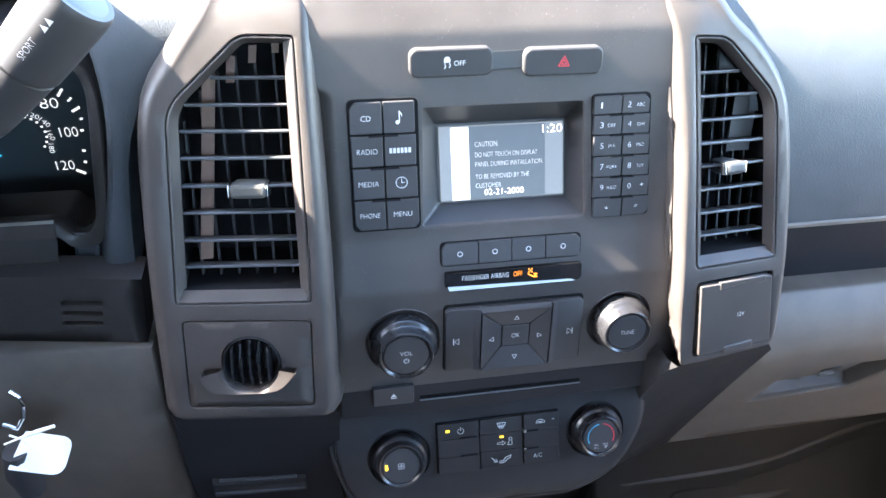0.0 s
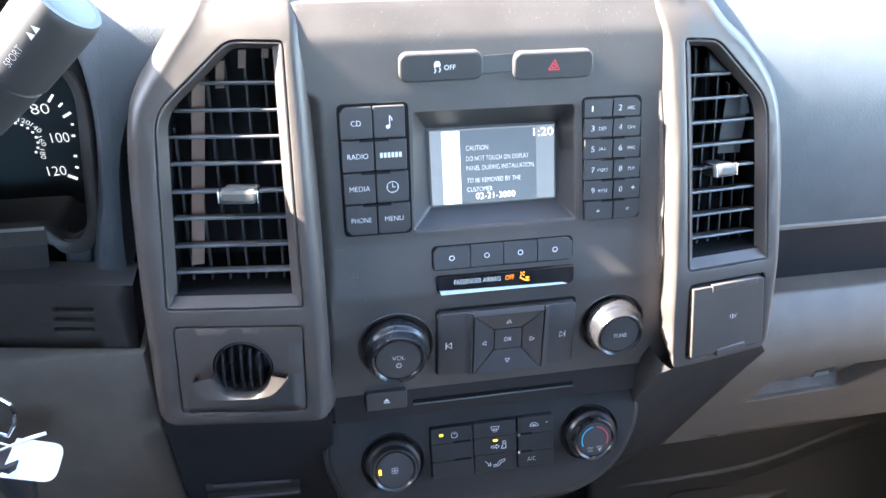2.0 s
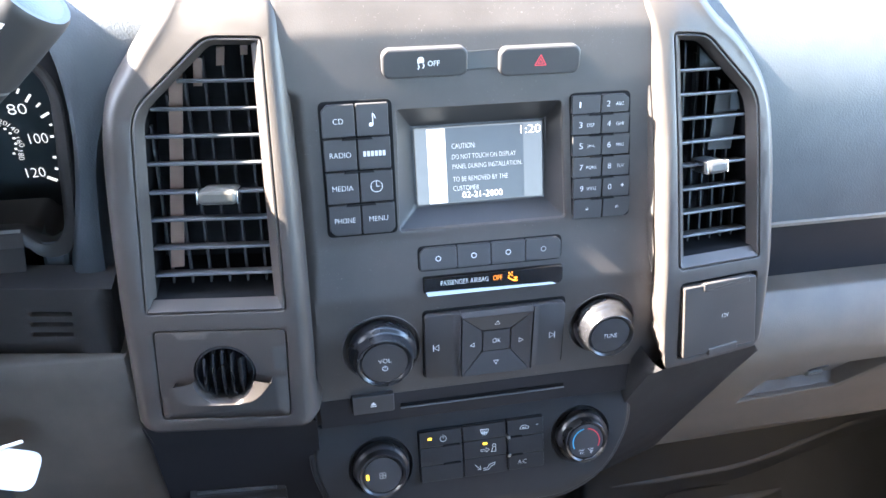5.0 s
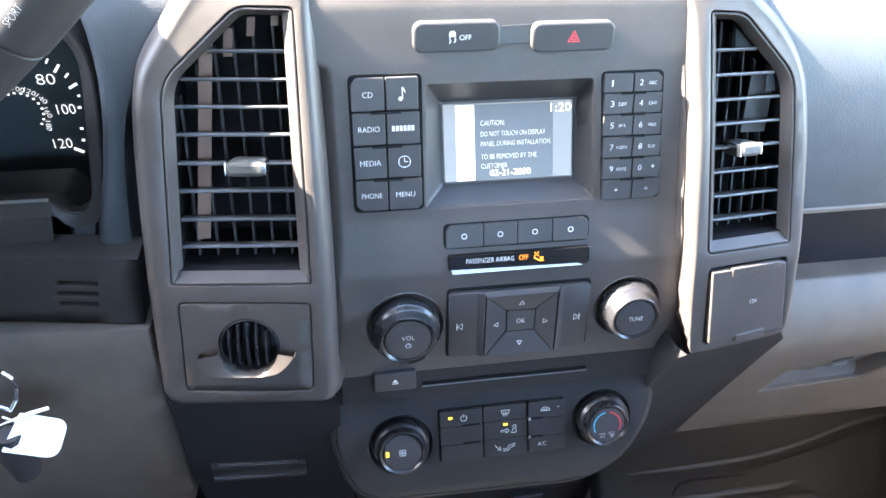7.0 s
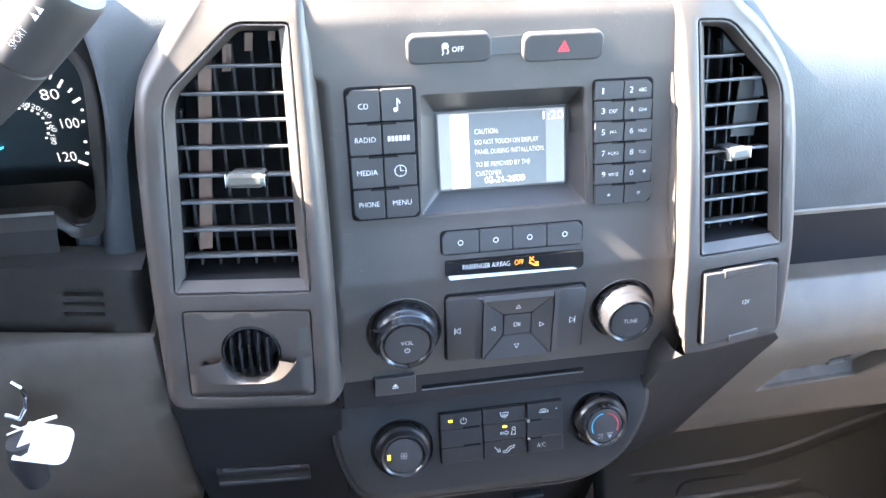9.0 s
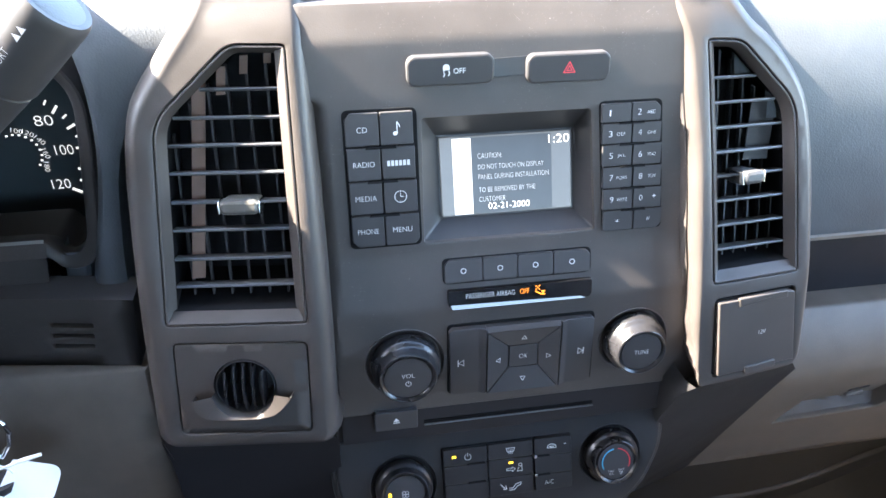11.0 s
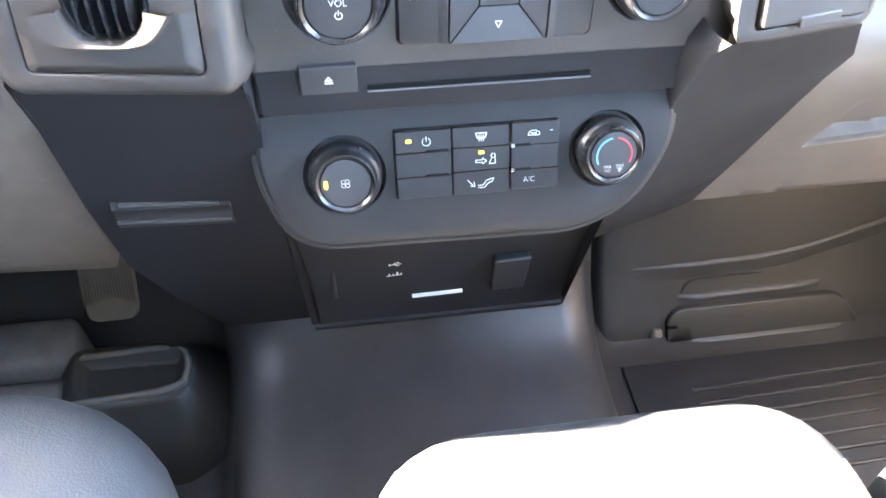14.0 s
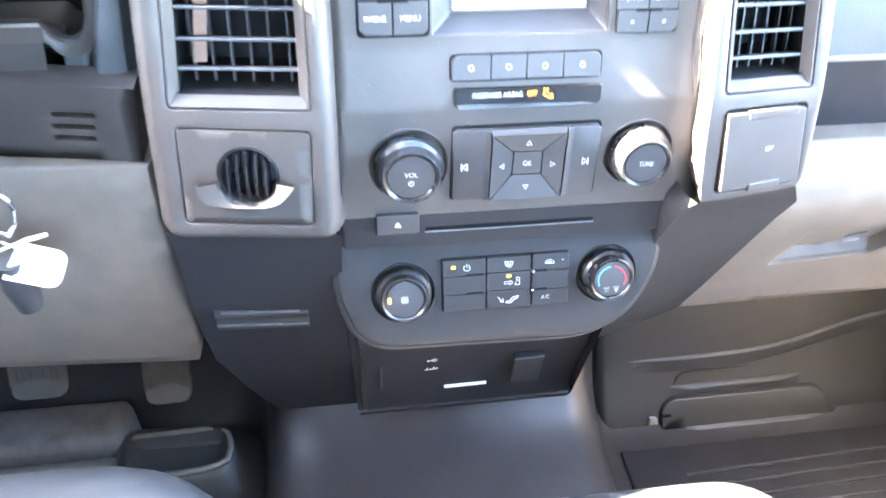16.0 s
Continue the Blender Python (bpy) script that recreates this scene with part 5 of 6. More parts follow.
for x, z, turn, l, w in ((-0.1726, 0.8535, 58, 0.0045, 0.0014), (-0.1666, 0.8469, 52, 0.0080, 0.0020), (-0.1604, 0.8404, 42, 0.0045, 0.0016), (-0.1576, 0.8310, 28, 0.0078, 0.0020), (-0.1553, 0.8218, 15, 0.0020, 0.0016), (-0.1573, 0.8109, 5, 0.0026, 0.0018), (-0.1605, 0.7909, -8, 0.0026, 0.0018), (-0.1619, 0.7795, -18, 0.0026, 0.0018), (-0.1679, 0.7698, -30, 0.0086, 0.0022), (-0.2024, 0.8584, 48, 0.0140, 0.0024)):
    part("tick", slab([(-l / 2, -w / 2), (l / 2, -w / 2), (l / 2, w / 2), (-l / 2, w / 2)], 0, 0.0010, 0.0001), DIALPRINT, cluster, "", frame_on(dial, x, z) @ Matrix.Rotation(radians(turn), 4, "Z"))
for k in range(10):
    a = radians(108 - 16.5 * k)
    part("tick", slab([(-0.0009, -0.0007), (0.0009, -0.0007), (0.0009, 0.0007), (-0.0009, 0.0007)], 0, 0.0009, 0.0001), DIALPRINT, cluster, "", frame_on(dial, -0.2055 + 0.0178 * math.cos(a), 0.8085 + 0.0178 * math.sin(a)))
part("needle", slab([(-0.006, -0.0012), (0.006, -0.0005), (0.006, 0.0005), (-0.006, 0.0012)], 0.002, 0.004, 0.0002), NEEDLE, cluster, "glowing blue needle", frame_on(dial, -0.2345, 0.7890) @ Matrix.Rotation(radians(25), 4, "Z"))
# rounded surround of the dials, standing proud of them
lens_edge = rounded([(-0.50, 0.800), (-0.153, 0.797), (-0.146, 0.786), (-0.1385, 0.7822), (-0.1300, 0.7860), (-0.1228, 0.797), (-0.1188, 0.8200), (-0.1140, 0.8500), (-0.1090, 0.8800), (-0.1066, 0.9000), (-0.1090, 0.9120), (-0.118, 0.925), (-0.140, 0.938), (-0.50, 0.945)], 0.008, 3)
band_edge = rounded([(-0.50, 0.785), (-0.152, 0.784), (-0.147, 0.7745), (-0.137, 0.7712), (-0.1240, 0.7740), (-0.1145, 0.788), (-0.1100, 0.8150), (-0.1052, 0.8460), (-0.1005, 0.8770), (-0.0983, 0.9000), (-0.1010, 0.9150), (-0.112, 0.932), (-0.138, 0.948), (-0.50, 0.957)], 0.008, 3)
bm = bmesh.new()
steps = [([(x - 0.002, z - (0.08 if z < 0.86 else 0.0)) for x, z in lens_edge], 0.676), (lens_edge, 0.560), (lens_edge, 0.5500), (grown(lens_edge, 0.0006), 0.5488), ([tuple(Vector(a).lerp(Vector(b), 0.5)) for a, b in zip(lens_edge, band_edge)], 0.5465), (grown(band_edge, -0.0012), 0.5460), (band_edge, 0.5475), (band_edge, 0.58), (band_edge, 0.62)]
rings(bm, [[(x, y, z) for x, z in loop] for loop, y in steps], cap_last=False)
part("bezel", bm, TOWER, cluster, "grey rounded cluster surround")
part("lens_line", lofted([[(-0.50, 0.5485, 0.7985), (-0.50, 0.5465, 0.7995), (-0.50, 0.5490, 0.8010)], [(-0.153, 0.5485, 0.7955), (-0.153, 0.5465, 0.7965), (-0.153, 0.5490, 0.7980)]]), GREYLIP, cluster, "pale lower edge of the dial cover")
part("lower_lip", lofted([[(-0.50, 0.548, 0.798), (-0.152, 0.548, 0.795)], [(-0.50, 0.540, 0.790), (-0.152, 0.541, 0.787)], [(-0.50, 0.538, 0.76), (-0.156, 0.540, 0.76)], [(-0.50, 0.545, 0.73), (-0.160, 0.545, 0.73)]]), DARK, cluster, "dark lip under the dial cover")
part("backing", lofted([[(-0.165, 0.585, 0.70), (-0.088, 0.575, 0.70)], [(-0.165, 0.585, 0.770), (-0.088, 0.575, 0.770)], [(-0.116, 0.585, 0.775), (-0.088, 0.575, 0.775)], [(-0.100, 0.60, 0.90), (-0.070, 0.60, 0.90)], [(-0.104, 0.60, 0.95), (-0.060, 0.60, 0.95)]]), GAP, cluster)
# short and long vinyl posts between the dials and the centre vents; the long one runs up into the hood
part("short_post", lofted([[(x0 - 0.002, 0.575, z0), (x0, 0.5520, z0), (x0 + 0.003, 0.5495, z0), (x1 - 0.003, 0.5490, z0), (x1, 0.5510, z0), (x1 + 0.001, 0.575, z0)] for x0, x1, z0 in ((-0.1440, -0.1245, 0.785), (-0.1462, -0.1285, 0.7640), (-0.1507, -0.1335, 0.7425), (-0.154, -0.137, 0.725))]), PAD, cluster, "short slate vinyl post")
hood_rows = []
for z, y, x0, x1 in ((0.725, 0.532, -0.1320, -0.1080), (0.757, 0.531, -0.1230, -0.0985), (0.780, 0.530, -0.1165, -0.0960), (0.801, 0.530, -0.1105, -0.0932), (0.825, 0.530, -0.1038, -0.0895), (0.848, 0.530, -0.0985, -0.0855), (0.870, 0.530, -0.0945, -0.0820), (0.891, 0.530, -0.0920, -0.0785), (0.908, 0.530, -0.0915, -0.0745), (0.922, 0.531, -0.0920, -0.0695), (0.935, 0.533, -0.0940, -0.0625), (0.948, 0.537, -0.0965, -0.0535), (0.961, 0.547, -0.1000, -0.0440), (0.973, 0.565, -0.104, -0.034), (0.983, 0.60, -0.11, -0.024), (0.990, 0.68, -0.12, -0.015)):
    w = x1 - x0
    x1 += 0.016 * min(1.0, max(0.0, (z - 0.86) / 0.06)) + 0.018 * min(1.0, max(0.0, (z - 0.93) / 0.02))
    hood_rows.append([(x0 - 0.012, y + 0.050, z), (x0 - 0.003, y + 0.012, z), (x0, y + 0.004, z), (x0 + w * 0.2, y + 0.0008, z), (x0 + w * 0.5, y, z), (x0 + w * 0.8, y + 0.0004, z), (x1 - 0.0006, y + 0.0022, z), (x1, y + 0.006, z), (x1 - 0.001, y + 0.045, z)])
part("hood", lofted(hood_rows), PAD, cluster, "grained slate vinyl post and hood")

# ---- gear lever on the column ----
lever = thing("gear_lever", (-0.16, 0.43, 0.90), "black column gear lever with grey end cap", "gear lever")
tip = Vector((-0.0632, 0.440, 0.9945))
ax = Vector((0.703, -0.088, 0.706)).normalized()
stations = ((0.090, 0.0142), (0.0535, 0.0172), (0.0530, 0.0160), (0.0505, 0.0160), (0.0500, 0.0182), (0.030, 0.0190), (0.006, 0.0196), (0.002, 0.0193), (0.0, 0.0183), (0.0004, 0.0168), (0.0016, 0.0162))
part("stalk", tube([tip - ax * d for d, r in stations], [r for d, r in stations], 36), BUTTON, lever)
part("lower_stalk", tube([tip - ax * 0.080, tip - ax * 0.092, (-0.142, 0.470, 0.915), (-0.165, 0.505, 0.897), (-0.21, 0.53, 0.86)], [0.0145, 0.0140, 0.0125, 0.012, 0.014], 20), BUTTON, lever)
part("end_cap", tube([tip - ax * 0.0018, tip - ax * 0.0004, tip + ax * 0.0006], [0.0160, 0.0158, 0.0140], 36), PAD, lever, "smooth blue-grey end cap")
side = Vector((0.16, -0.93, 0.36)).normalized()
side = (side - ax * side.dot(ax)).normalized()
lm = Matrix((ax, side.cross(ax), side)).transposed().to_4x4()
lm.translation = tip - ax * 0.033 + side * 0.0190
part("legend", lettering("SPORT", 0.0132, 0.0038, 0.0003, 0, 0.0005, 0.0), PRINTDIM, lever, "", lm)
lm2 = lm.copy()
lm2.translation = tip - ax * 0.0150 + side * 0.0195
part("symbol", fills([[(-0.0042, -0.0017), (-0.0003, -0.0017), (-0.0022, 0.0022)], [(0.0003, -0.0017), (0.0042, -0.0017), (0.0023, 0.0022)]], 0.0004), PRINTDIM, lever, "", lm2)

# ---- steering column cover ----
column = thing("steering_column", (-0.305, 0.50, 0.63), "slate plastic steering column cover beside the dials", "steering column")
loops = []
for y, k in ((0.457, 0.80), (0.459, 0.92), (0.463, 0.985), (0.468, 1.0), (0.48, 0.95), (0.51, 0.84), (0.54, 0.74), (0.60, 0.62)):
    ring = []
    for j in range(40):
        a = 2 * math.pi * j / 40
        c, d = math.cos(a), math.sin(a)
        ring.append((-0.305 + k * 0.104 * math.copysign(abs(c) ** 0.9, c), y, 0.755 + k * 0.130 * math.copysign(abs(d) ** 0.9, d)))
    loops.append(ring)
bm = bmesh.new()
rings(bm, loops, cap_first=True)
part("cover", bm, PAD, column)
part("upper_cover", tube([(-0.315, 0.455, 0.872), (-0.315, 0.462, 0.872), (-0.315, 0.50, 0.868), (-0.315, 0.58, 0.86)], [0.056, 0.066, 0.070, 0.068], 24), BUTTON, column, "black upper column cover")
part("ignition_lock", turned([(0.017, -0.02), (0.017, 0.006), (0.015, 0.010), (0.006, 0.011)], 28), BUTTON, column, "black ignition lock", look(Vector((-0.228, 0.456, 0.765)), Vector((-0.228, 1.0, 0.765))))

# ---- ignition key ring with its paper tag ----
tag = thing("key_tag", (-0.16, 0.41, 0.66), "white paper tag tied to the ignition keys", "key tag")
tu = Vector((0.93, 0.05, -0.46)).normalized()
tn = Vector((0.25, -0.72, 0.60)).normalized()
tn = (tn - tu * tn.dot(tu)).normalized()
tm = Matrix((tu, tn.cross(tu), tn)).transposed().to_4x4()
tm.translation = Vector((-0.1545, 0.412, 0.6955))
part("tag_card", slab(rounded([(-0.0170, -0.0132), (0.0172, -0.0132), (0.0172, 0.0132), (-0.0135, 0.0132)], [0.001, 0.009, 0.008, 0.001], 6), 0, 0.0007, 0.0002), PAPER, tag, "", tm)
part("tie", tube([(-0.170, 0.405, 0.7155), (-0.160, 0.404, 0.7205), (-0.148, 0.404, 0.7250), (-0.1362, 0.405, 0.7275)], [0.0007, 0.0008, 0.0016, 0.0012], 8), PAPER, tag, "thin white tie")
part("tie", tube([(-0.165, 0.405, 0.7235), (-0.158, 0.404, 0.7195), (-0.156, 0.404, 0.7150)], 0.0007, 6), PAPER, tag, "thin white tie")
part("key_ring", tube([(-0.1560, 0.410, 0.7580), (-0.1515, 0.409, 0.7530), (-0.1505, 0.408, 0.7460), (-0.1540, 0.408, 0.7350), (-0.1600, 0.408, 0.7260), (-0.1680, 0.409, 0.7300)], 0.0014, 8), CHROME, tag, "bright key ring")
part("key_head", tube([(-0.170, 0.412, 0.700), (-0.171, 0.414, 0.680), (-0.172, 0.416, 0.655)], [0.008, 0.012, 0.009], 12), RUBBER, tag, "black key heads")

tag.location = Vector((0.048, 0.043, 1.10)).lerp(tag.location, 1.07)
tag.scale = (1.07, 1.07, 1.07)

# ---- floor, footwells and pedals ----
FZ = -0.045
cross = [(-0.80, 0.30), (-0.78, FZ), (-0.16, FZ), (-0.11, FZ + 0.01), (-0.085, 0.03), (-0.070, 0.085), (-0.045, 0.106), (0.0, 0.110), (0.36, 0.110), (0.395, 0.102), (0.415, 0.075), (0.43, 0.02), (0.445, FZ + 0.01), (0.49, FZ), (1.14, FZ), (1.16, 0.30)]
rows = []
for y, dz, flat in ((-1.0, 0, 0), (0.30, 0, 0), (0.45, 0, 0), (0.55, 0.0, 0.004), (0.60, 0.0, 0.012), (0.64, 0.0, 0.030), (0.68, 0.0, 0.070), (0.71, 0.01, 0.13), (0.74, 0.02, 0.22), (0.80, 0.065, 0.40), (0.86, 0.14, 0.5), (0.92, 0.24, 0.8), (0.96, 0.36, 1.0), (0.985, 0.50, 1), (1.0, 0.80, 1)):
    row = []
    for x, z in cross:
        lift = dz + (flat - dz) * max(0.0, min(1.0, (z - FZ) / 0.15)) if z < 0.2 else 0.0
        row.append((x, y, z + lift if z < 0.2 else max(z, 0.3 + dz)))
    rows.append(row)
floor = link("floor", lofted(rows), FLOOR, smooth=80)
tagged(floor, "black vinyl truck floor with centre hump", "floor", kind="structure")

toe = along([(-0.2, 0.66), (-0.055, 0.690), (-0.03, 0.705), (0.05, 0.765), (0.25, 0.88), (0.6, 0.93)])


def toeboard(x, z):
    return toe(z)


kick = thing("footwell_panel", (0.70, 0.72, FZ), "dark moulded rubber footwell panel with raised ribs", "footwell panel")
part("panel", sheet(toeboard, rounded([(0.478, -0.050), (1.08, -0.058), (1.08, 0.22), (0.478, 0.18)], [0.03, 0, 0, 0.03], 6), rim=((0.004, 0.0015), (0.009, 0.006), (0.012, 0.014), (0.013, 0.05)), step=0.025), MAT, kick)


def ledge(path, deep, drop, name="ridge", mat=RIDGE):
    """A step across the panel: a narrow upward ledge that runs out to nothing at both ends."""
    rows, n = [], len(path)
    for k, (x, z) in enumerate(path):
        d = deep * min(1.0, 0.12 + 1.4 * min(k, n - 1 - k) / (n - 1) * 4)
        rows.append([(x, toe(z) + 0.002, z + 0.004), (x, toe(z) - d * 0.75, z + 0.0015), (x, toe(z) - d, z - 0.0015), (x, toe(z - drop * 0.5) - d * 0.55, z - drop * 0.5), (x, toe(z - drop) + 0.002, z - drop)])
    return part(name, lofted(rows), mat, kick, smooth=50)


def way(*pts):
    """Evenly spaced points on a smooth line through the given ones."""
    f = blend(along(list(pts)), 0.03)
    return [(pts[0][0] + (pts[-1][0] - pts[0][0]) * k / 24, f(pts[0][0] + (pts[-1][0] - pts[0][0]) * k / 24)) for k in range(25)]


ledge(way((0.520, 0.054), (0.60, 0.0555), (0.74, 0.058), (0.82, 0.067), (0.90, 0.085), (0.98, 0.100), (1.07, 0.105)), 0.005, 0.024)
ledge(way((0.597, 0.0125), (0.70, 0.0150), (0.84, 0.0150)), 0.008, 0.014)
hatch = rounded([(0.578, -0.0400), (0.908, -0.0395), (0.875, 0.0005), (0.596, 0.0005), (0.577, -0.012)], [0.006, 0.01, 0.03, 0.018, 0.012], 5)
part("hatch_gap", sheet(lambda x, z: toe(z) - 0.001, grown(hatch, 0.0015), rim=((0.001, 0.003),), step=0.025), MAT, kick)
part("hatch", sheet(lambda x, z: toe(z) - 0.010 + 0.05 * max(0.0, z + 0.02), hatch, rim=((0.0012, 0.0012), (0.002, 0.004), (0.002, 0.012)), step=0.020), MAT, kick, "raised hatch with rounded end")
ledge(way((0.584, -0.0405), (0.74, -0.0405), (0.915, -0.0400)), 0.016, 0.008, "hatch_lip")
# the groove's shade is drawn as a black bar along the upper ridge
groove = [(0.6030, 0.0180), (0.6080, 0.0265), (0.6180, 0.0335), (0.6360, 0.0358), (0.69, 0.0350), (0.74, 0.0345)]
part("groove", tube([(x, toe(z) + 0.0012, z) for x, z in groove], [0.0020, 0.0034, 0.0036, 0.0032, 0.0024, 0.0014], 8), RUBBER, kick, "black bar with the groove's shade in its colour")
part("peg", slab(rounded([(-0.010, -0.008), (0.010, -0.006), (0.008, 0.007), (-0.006, 0.008)], 0.003), -0.002, 0.008, 0.003), GREYLIP, kick, "pale clip", frame_on(toeboard, 0.5600, -0.031))
part("slot", slab(rounded([(-0.008, -0.0022), (0.008, -0.0022), (0.008, 0.0022), (-0.008, 0.0022)], 0.001, 2), -0.002, 0.0115, 0.0006), GAP, kick, "", frame_on(toeboard, 0.5840, -0.0235))

floor_mat = thing("floor_mat", (0.76, 0.55, FZ), "dark ribbed rubber floor mat", "floor mat")
part("sheet", box((0.49, 0.20, FZ), (1.08, 0.655, FZ + 0.006), bevel=0.002), FLOOR, floor_mat)
for y in (0.60, 0.575, 0.550, 0.525, 0.50, 0.475, 0.45):
    part("rib", tube([(0.585, y, FZ + 0.006), (0.80, y + 0.006, FZ + 0.006), (1.05, y + 0.012, FZ + 0.006)], 0.0035, 8), FLOOR, floor_mat)

tray = thing("driver_floor_mat", (-0.25, 0.66, 0.0), "dark rubber mat with a raised rounded rim", "floor mat")
mat_rim = rounded([(-0.292, 0.628), (-0.155, 0.631), (-0.1405, 0.660), (-0.146, 0.706), (-0.302, 0.712)], [0.03, 0.022, 0.02, 0.02, 0.02], 5)
bm = bmesh.new()
rings(bm, [[(x, y, h) for x, y in grown(mat_rim, d)] for d, h in ((0.075, FZ), (0.05, 0.0), (0.022, 0.045), (0.010, 0.063), (0.004, 0.069), (-0.003, 0.0705), (-0.008, 0.067), (-0.014, 0.058), (-0.020, 0.054))])
part("sheet", bm, MAT, tray, smooth=40)
# highlights along rim and crossbar are painted by the pale pedal rubber
part("rim", tube([(-0.300, 0.6285, 0.0700), (-0.271, 0.6295, 0.0725), (-0.226, 0.6305, 0.0735), (-0.179, 0.6325, 0.0740), (-0.1576, 0.6373, 0.0740), (-0.1461, 0.6444, 0.0740), (-0.1420, 0.6644, 0.0738), (-0.1440, 0.6800, 0.0732), (-0.1485, 0.6940, 0.0720), (-0.1580, 0.7030, 0.0690)], [0.0030, 0.0042, 0.0046, 0.0050, 0.0054, 0.0056, 0.0050, 0.0046, 0.0040, 0.0026], 10), PEDAL, tray, "raised rim with its highlights put into pale grey")
part("crossbar", tube([(-0.290, 0.7004, 0.0690), (-0.2840, 0.7006, 0.0722), (-0.2365, 0.7014, 0.0732), (-0.182, 0.7040, 0.0730), (-0.172, 0.7045, 0.0695)], [0.0024, 0.0044, 0.0046, 0.0042, 0.0022], 10), PEDAL, tray, "crossbar with its highlights put into pale grey")
part("step", box((-0.62, 0.60, FZ), (-0.300, 0.685, 0.062), bevel=0.018), STEP, tray)
part("step", box((-0.62, 0.690, FZ), (-0.300, 0.775, 0.080), bevel=0.018), STEP, tray)


def pedal(name, x0, x1, z0, z1, y, label, count=17):
    p = thing(name, ((x0 + x1) / 2, y, z0), label, "pedal")
    surf = lambda x, z: y + 0.70 * (z - z0)
    m = frame_on(surf, (x0 + x1) / 2, (z0 + z1) / 2)
    w, h = (x1 - x0) / 2, (z1 - z0) / 2 / m.col[1].z
    part("pad", slab(rounded([(-w * 0.97, -h), (w * 0.97, -h), (w, h), (-w, h)], [0.016, 0.019, 0.010, 0.010], 6), -0.008, 0.0, 0.003), PEDAL, p, "", m)
    for k in range(count):
        x = -w * 0.93 + w * 1.86 * k / (count - 1)
        low = -h * (0.22 + 0.26 * abs(2 * k / (count - 1) - 1))
        part("rib", slab(rounded([(x - 0.0011, low), (x + 0.0011, low), (x + 0.0011, h * 0.72), (x - 0.0011, h * 0.72)], 0.0007, 2), -0.001, 0.0036 if k in (0, count - 1) else 0.0022, 0.0006), PEDAL, p, "", m)
    part("arm", tube([m @ Vector((0, h * 0.6, -0.008)), m @ Vector((0, h * 1.3, -0.03)), m @ Vector((0, h * 2.6, -0.03))], 0.008, 8), RUBBER, p)
    return p


pedal("accelerator_pedal", -0.2490, -0.1830, 0.1600, 0.2320, 0.690, "ribbed worn grey rubber accelerator pedal")
pedal("brake_pedal", -0.4200, -0.3450, 0.190, 0.262, 0.695, "ribbed worn grey rubber brake pedal", 9)

# ---- seats ----
def cushion(name, x0, x1, y0, y1, top, thick, label, mat, crown=0.02, rf=0.06, seams=()):
    """A seat cushion with rounded edges and a crown; seams run over its top."""
    s = thing(name, ((x0 + x1) / 2, (y0 + y1) / 2, top - thick), label, "seat")
    plan = dense(rounded([(x0, y0), (x1, y0), (x1, y1), (x0, y1)], rf, 8), 0.02)
    cx, cy, w, d = (x0 + x1) / 2, (y0 + y1) / 2, (x1 - x0) / 2, (y1 - y0) / 2
    loops = []
    for side, z in ((0.010, -thick), (0.0, -thick + 0.01), (-0.004, -thick * 0.5), (0.0, -0.045), (0.004, -0.032), (0.011, -0.020), (0.021, -0.010), (0.034, -0.003), (0.052, 0.0), (0.09, crown * 0.4), (0.13, crown * 0.8), (0.17, crown)):
        loops.append([(cx + (x - cx) * (1 - side / w), cy + (y - cy) * (1 - side / d), top + z) for x, y in plan])
    bm = bmesh.new()
    rings(bm, loops, cap_first=True)
    skin = BVHTree.FromBMesh(bm)
    part("cushion", bm, mat, s, "", smooth=70)
    for line in seams:
        pts = []
        for a, b in zip(line, line[1:]):
            pts += [Vector(a).lerp(Vector(b), k / 4) for k in range(5)]
        over = [skin.ray_cast(Vector((p.x, p.y, top + 0.2)), Vector((0, 0, -1)))[0] for p in pts]
        part("seam", tube([p for p in over if p], 0.0011, 6), SEAM, s, "dark stitched seam")
    part("backrest", box((x0 + 0.01, y0 - 0.16, top - 0.05), (x1 - 0.01, y0 - 0.02, top + 0.42), bevel=0.03), mat, s)
    part("base", box((x0 + 0.03, y0 + 0.02, FZ), (x1 - 0.03, y1 - 0.06, top - thick)), RUBBER, s)
    return s


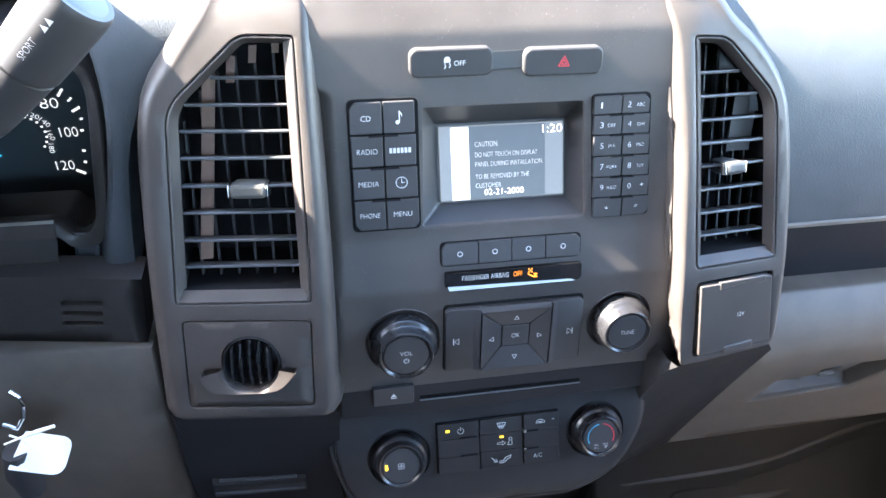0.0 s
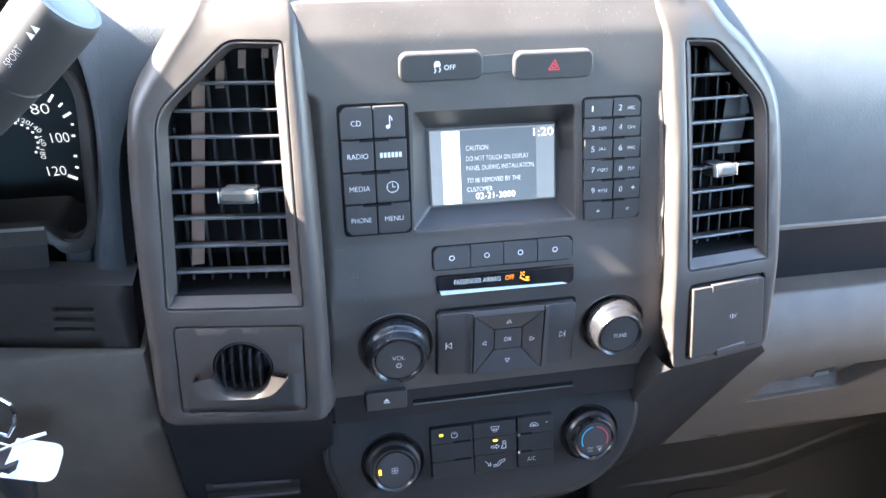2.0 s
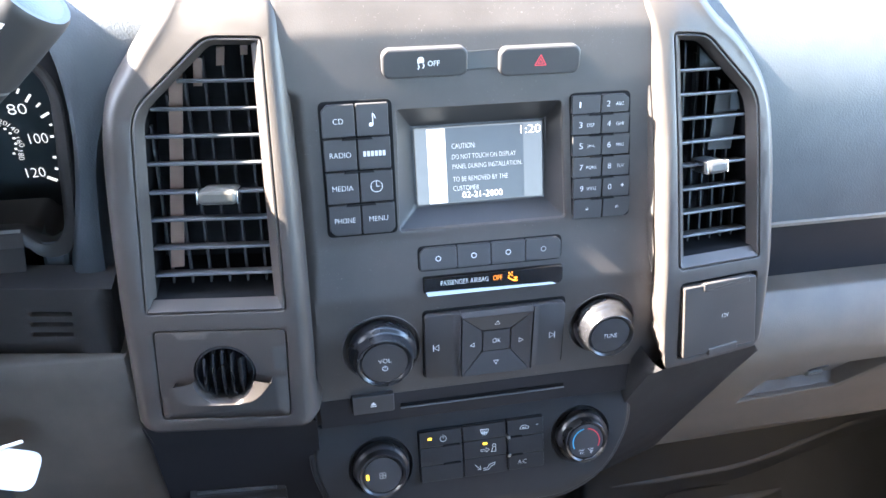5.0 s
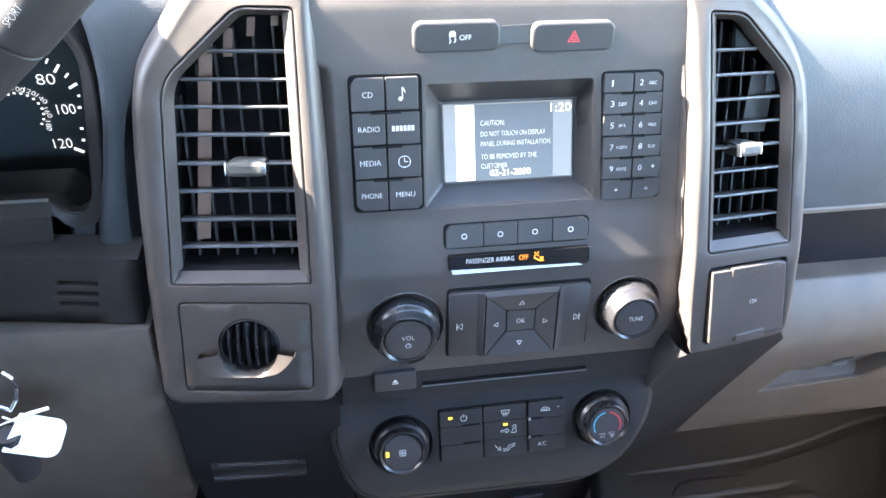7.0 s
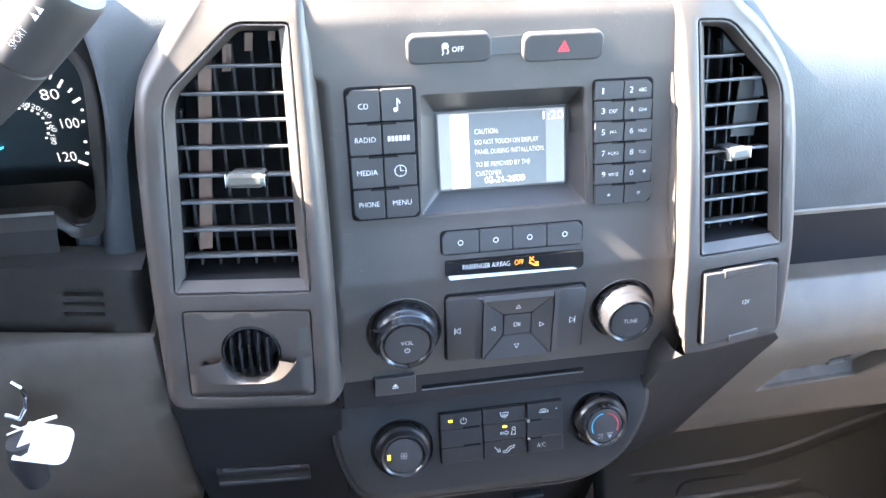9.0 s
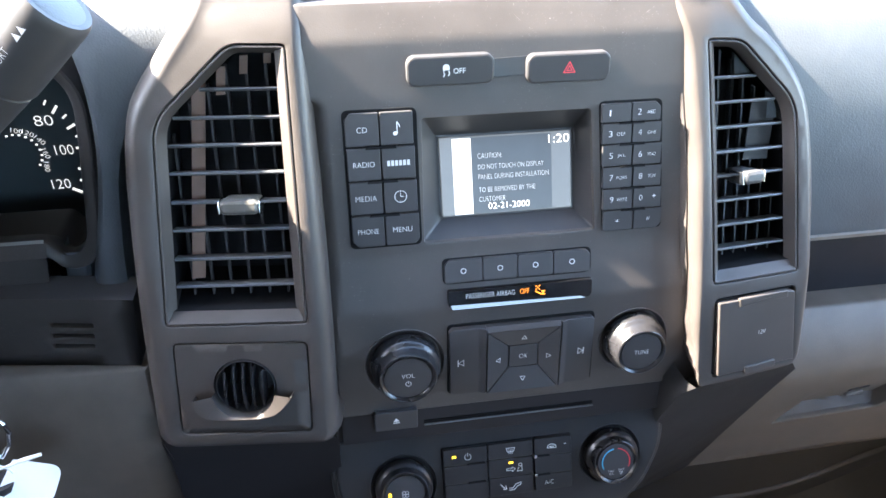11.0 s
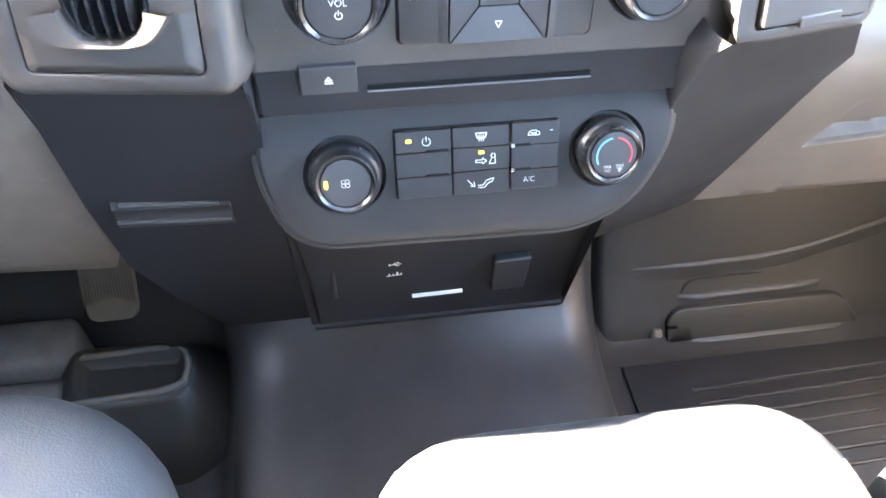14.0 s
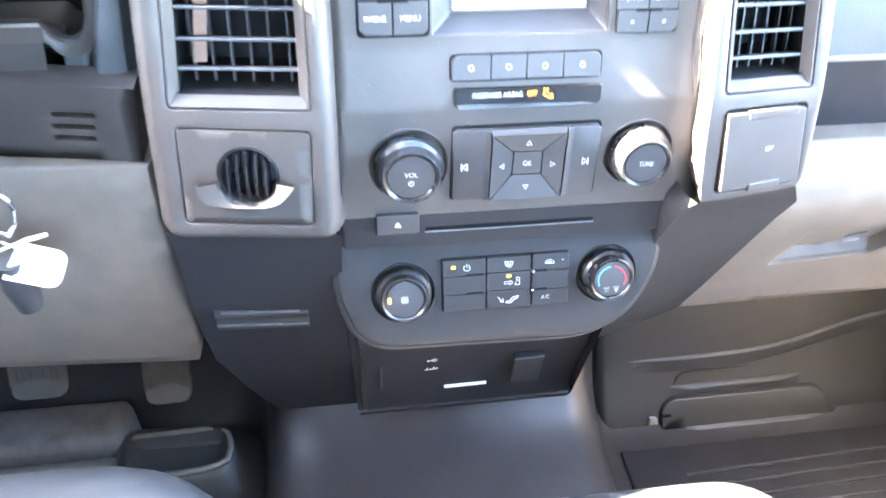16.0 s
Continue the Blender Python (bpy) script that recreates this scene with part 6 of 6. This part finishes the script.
cushion("centre_seat", 0.086, 0.470, -0.10, 0.362, 0.428, 0.14, "slate grey vinyl centre seat cushion in bright sunlight", SEAT, crown=0.006, rf=0.095,
        seams=[[(0.112, 0.336), (0.128, 0.333), (0.142, 0.320), (0.152, 0.300), (0.160, 0.270), (0.165, 0.20)], [(0.451, 0.292), (0.4525, 0.275), (0.452, 0.24), (0.445, 0.18)]])
cushion("front_seat", -0.55, -0.046, -0.10, 0.430, 0.456, 0.16, "slate grey vinyl driver seat cushion", SEATSIDE, crown=0.012, rf=0.16)
cushion("passenger_seat", 0.52, 1.05, -0.10, 0.33, 0.38, 0.14, "slate grey vinyl passenger seat cushion", SEAT, crown=0.01, rf=0.1)

# ---- unseen cab shell, added to shape the light: roof, doors, rear wall, windscreen ----
TOP = 1.42
REAR = material("unseen_light_absorbing_trim", (0.045, 0.044, 0.043), 0.7, grain=0.3, size=0.002)
roof = link("ceiling", box((-0.80, -0.95, TOP), (1.16, 0.42, TOP + 0.04)), HEADLINER)
tagged(roof, "unseen pale grey cab roof, added to shape the light", "ceiling", kind="structure")
# unseen rear wall; its window opening is narrowed to dim light on the dashboard
for k, (a, b) in enumerate((((-0.80, -1.0, FZ), (1.16, -0.95, 1.08)), ((-0.80, -1.0, 1.08), (-0.02, -0.95, TOP + 0.04)), ((0.86, -1.0, 1.08), (1.16, -0.95, TOP + 0.04)), ((-0.02, -1.0, 1.36), (0.86, -0.95, TOP + 0.04)))):
    tagged(link("wall_rear_%d" % (k + 1), box(a, b), REAR), "unseen dark rear wall, added to limit light from behind", "wall", kind="structure")
# unseen sides: driver's wall reaches forward to block light, passenger sill lowered for more
for k, (x, back, sill) in enumerate(((-0.80, 0.12, 1.09), (1.12, -0.30, 0.90))):
    tagged(link("door_%d" % (k + 1), box((x, back, FZ), (x + 0.04, 1.05, sill), bevel=0.01), GREY), "unseen warm grey door, sill set for the light it admits", "door", kind="structure")
    tagged(link("wall_side_%d" % (k + 1), box((x, -0.95, FZ), (x + 0.04, back, TOP)), REAR), "unseen dark side wall, added to block side light", "wall", kind="structure")
    post = [(x, 0.68 + 0.41 * j / 6, TOP + 0.02 - 0.46 * j / 6) for j in range(7)]
    tagged(link("wall_pillar_%d" % (k + 1), tube([(px + 0.02, py, pz) for px, py, pz in post], 0.026, 10), HEADLINER), "unseen grey windscreen pillar, placed clear of the sun", "pillar", kind="structure")
fire = link("wall_firewall", box((-0.80, 1.02, FZ), (1.16, 1.10, 0.93)), RUBBER)
tagged(fire, "unseen black firewall, added to close the cab", "wall", kind="structure")
shield = lofted([[(-0.80 + 0.245 * k, 1.10 - 0.10 * abs(k - 4) / 4 - 0.82 * j / 6, 0.955 + 0.485 * j / 6) for k in range(9)] for j in range(7)])
glass = link("window_windscreen", shield, CLEAR)
glass.visible_shadow = False
tagged(glass, "unseen clear sloping windscreen, added without a shadow", "window", kind="structure")
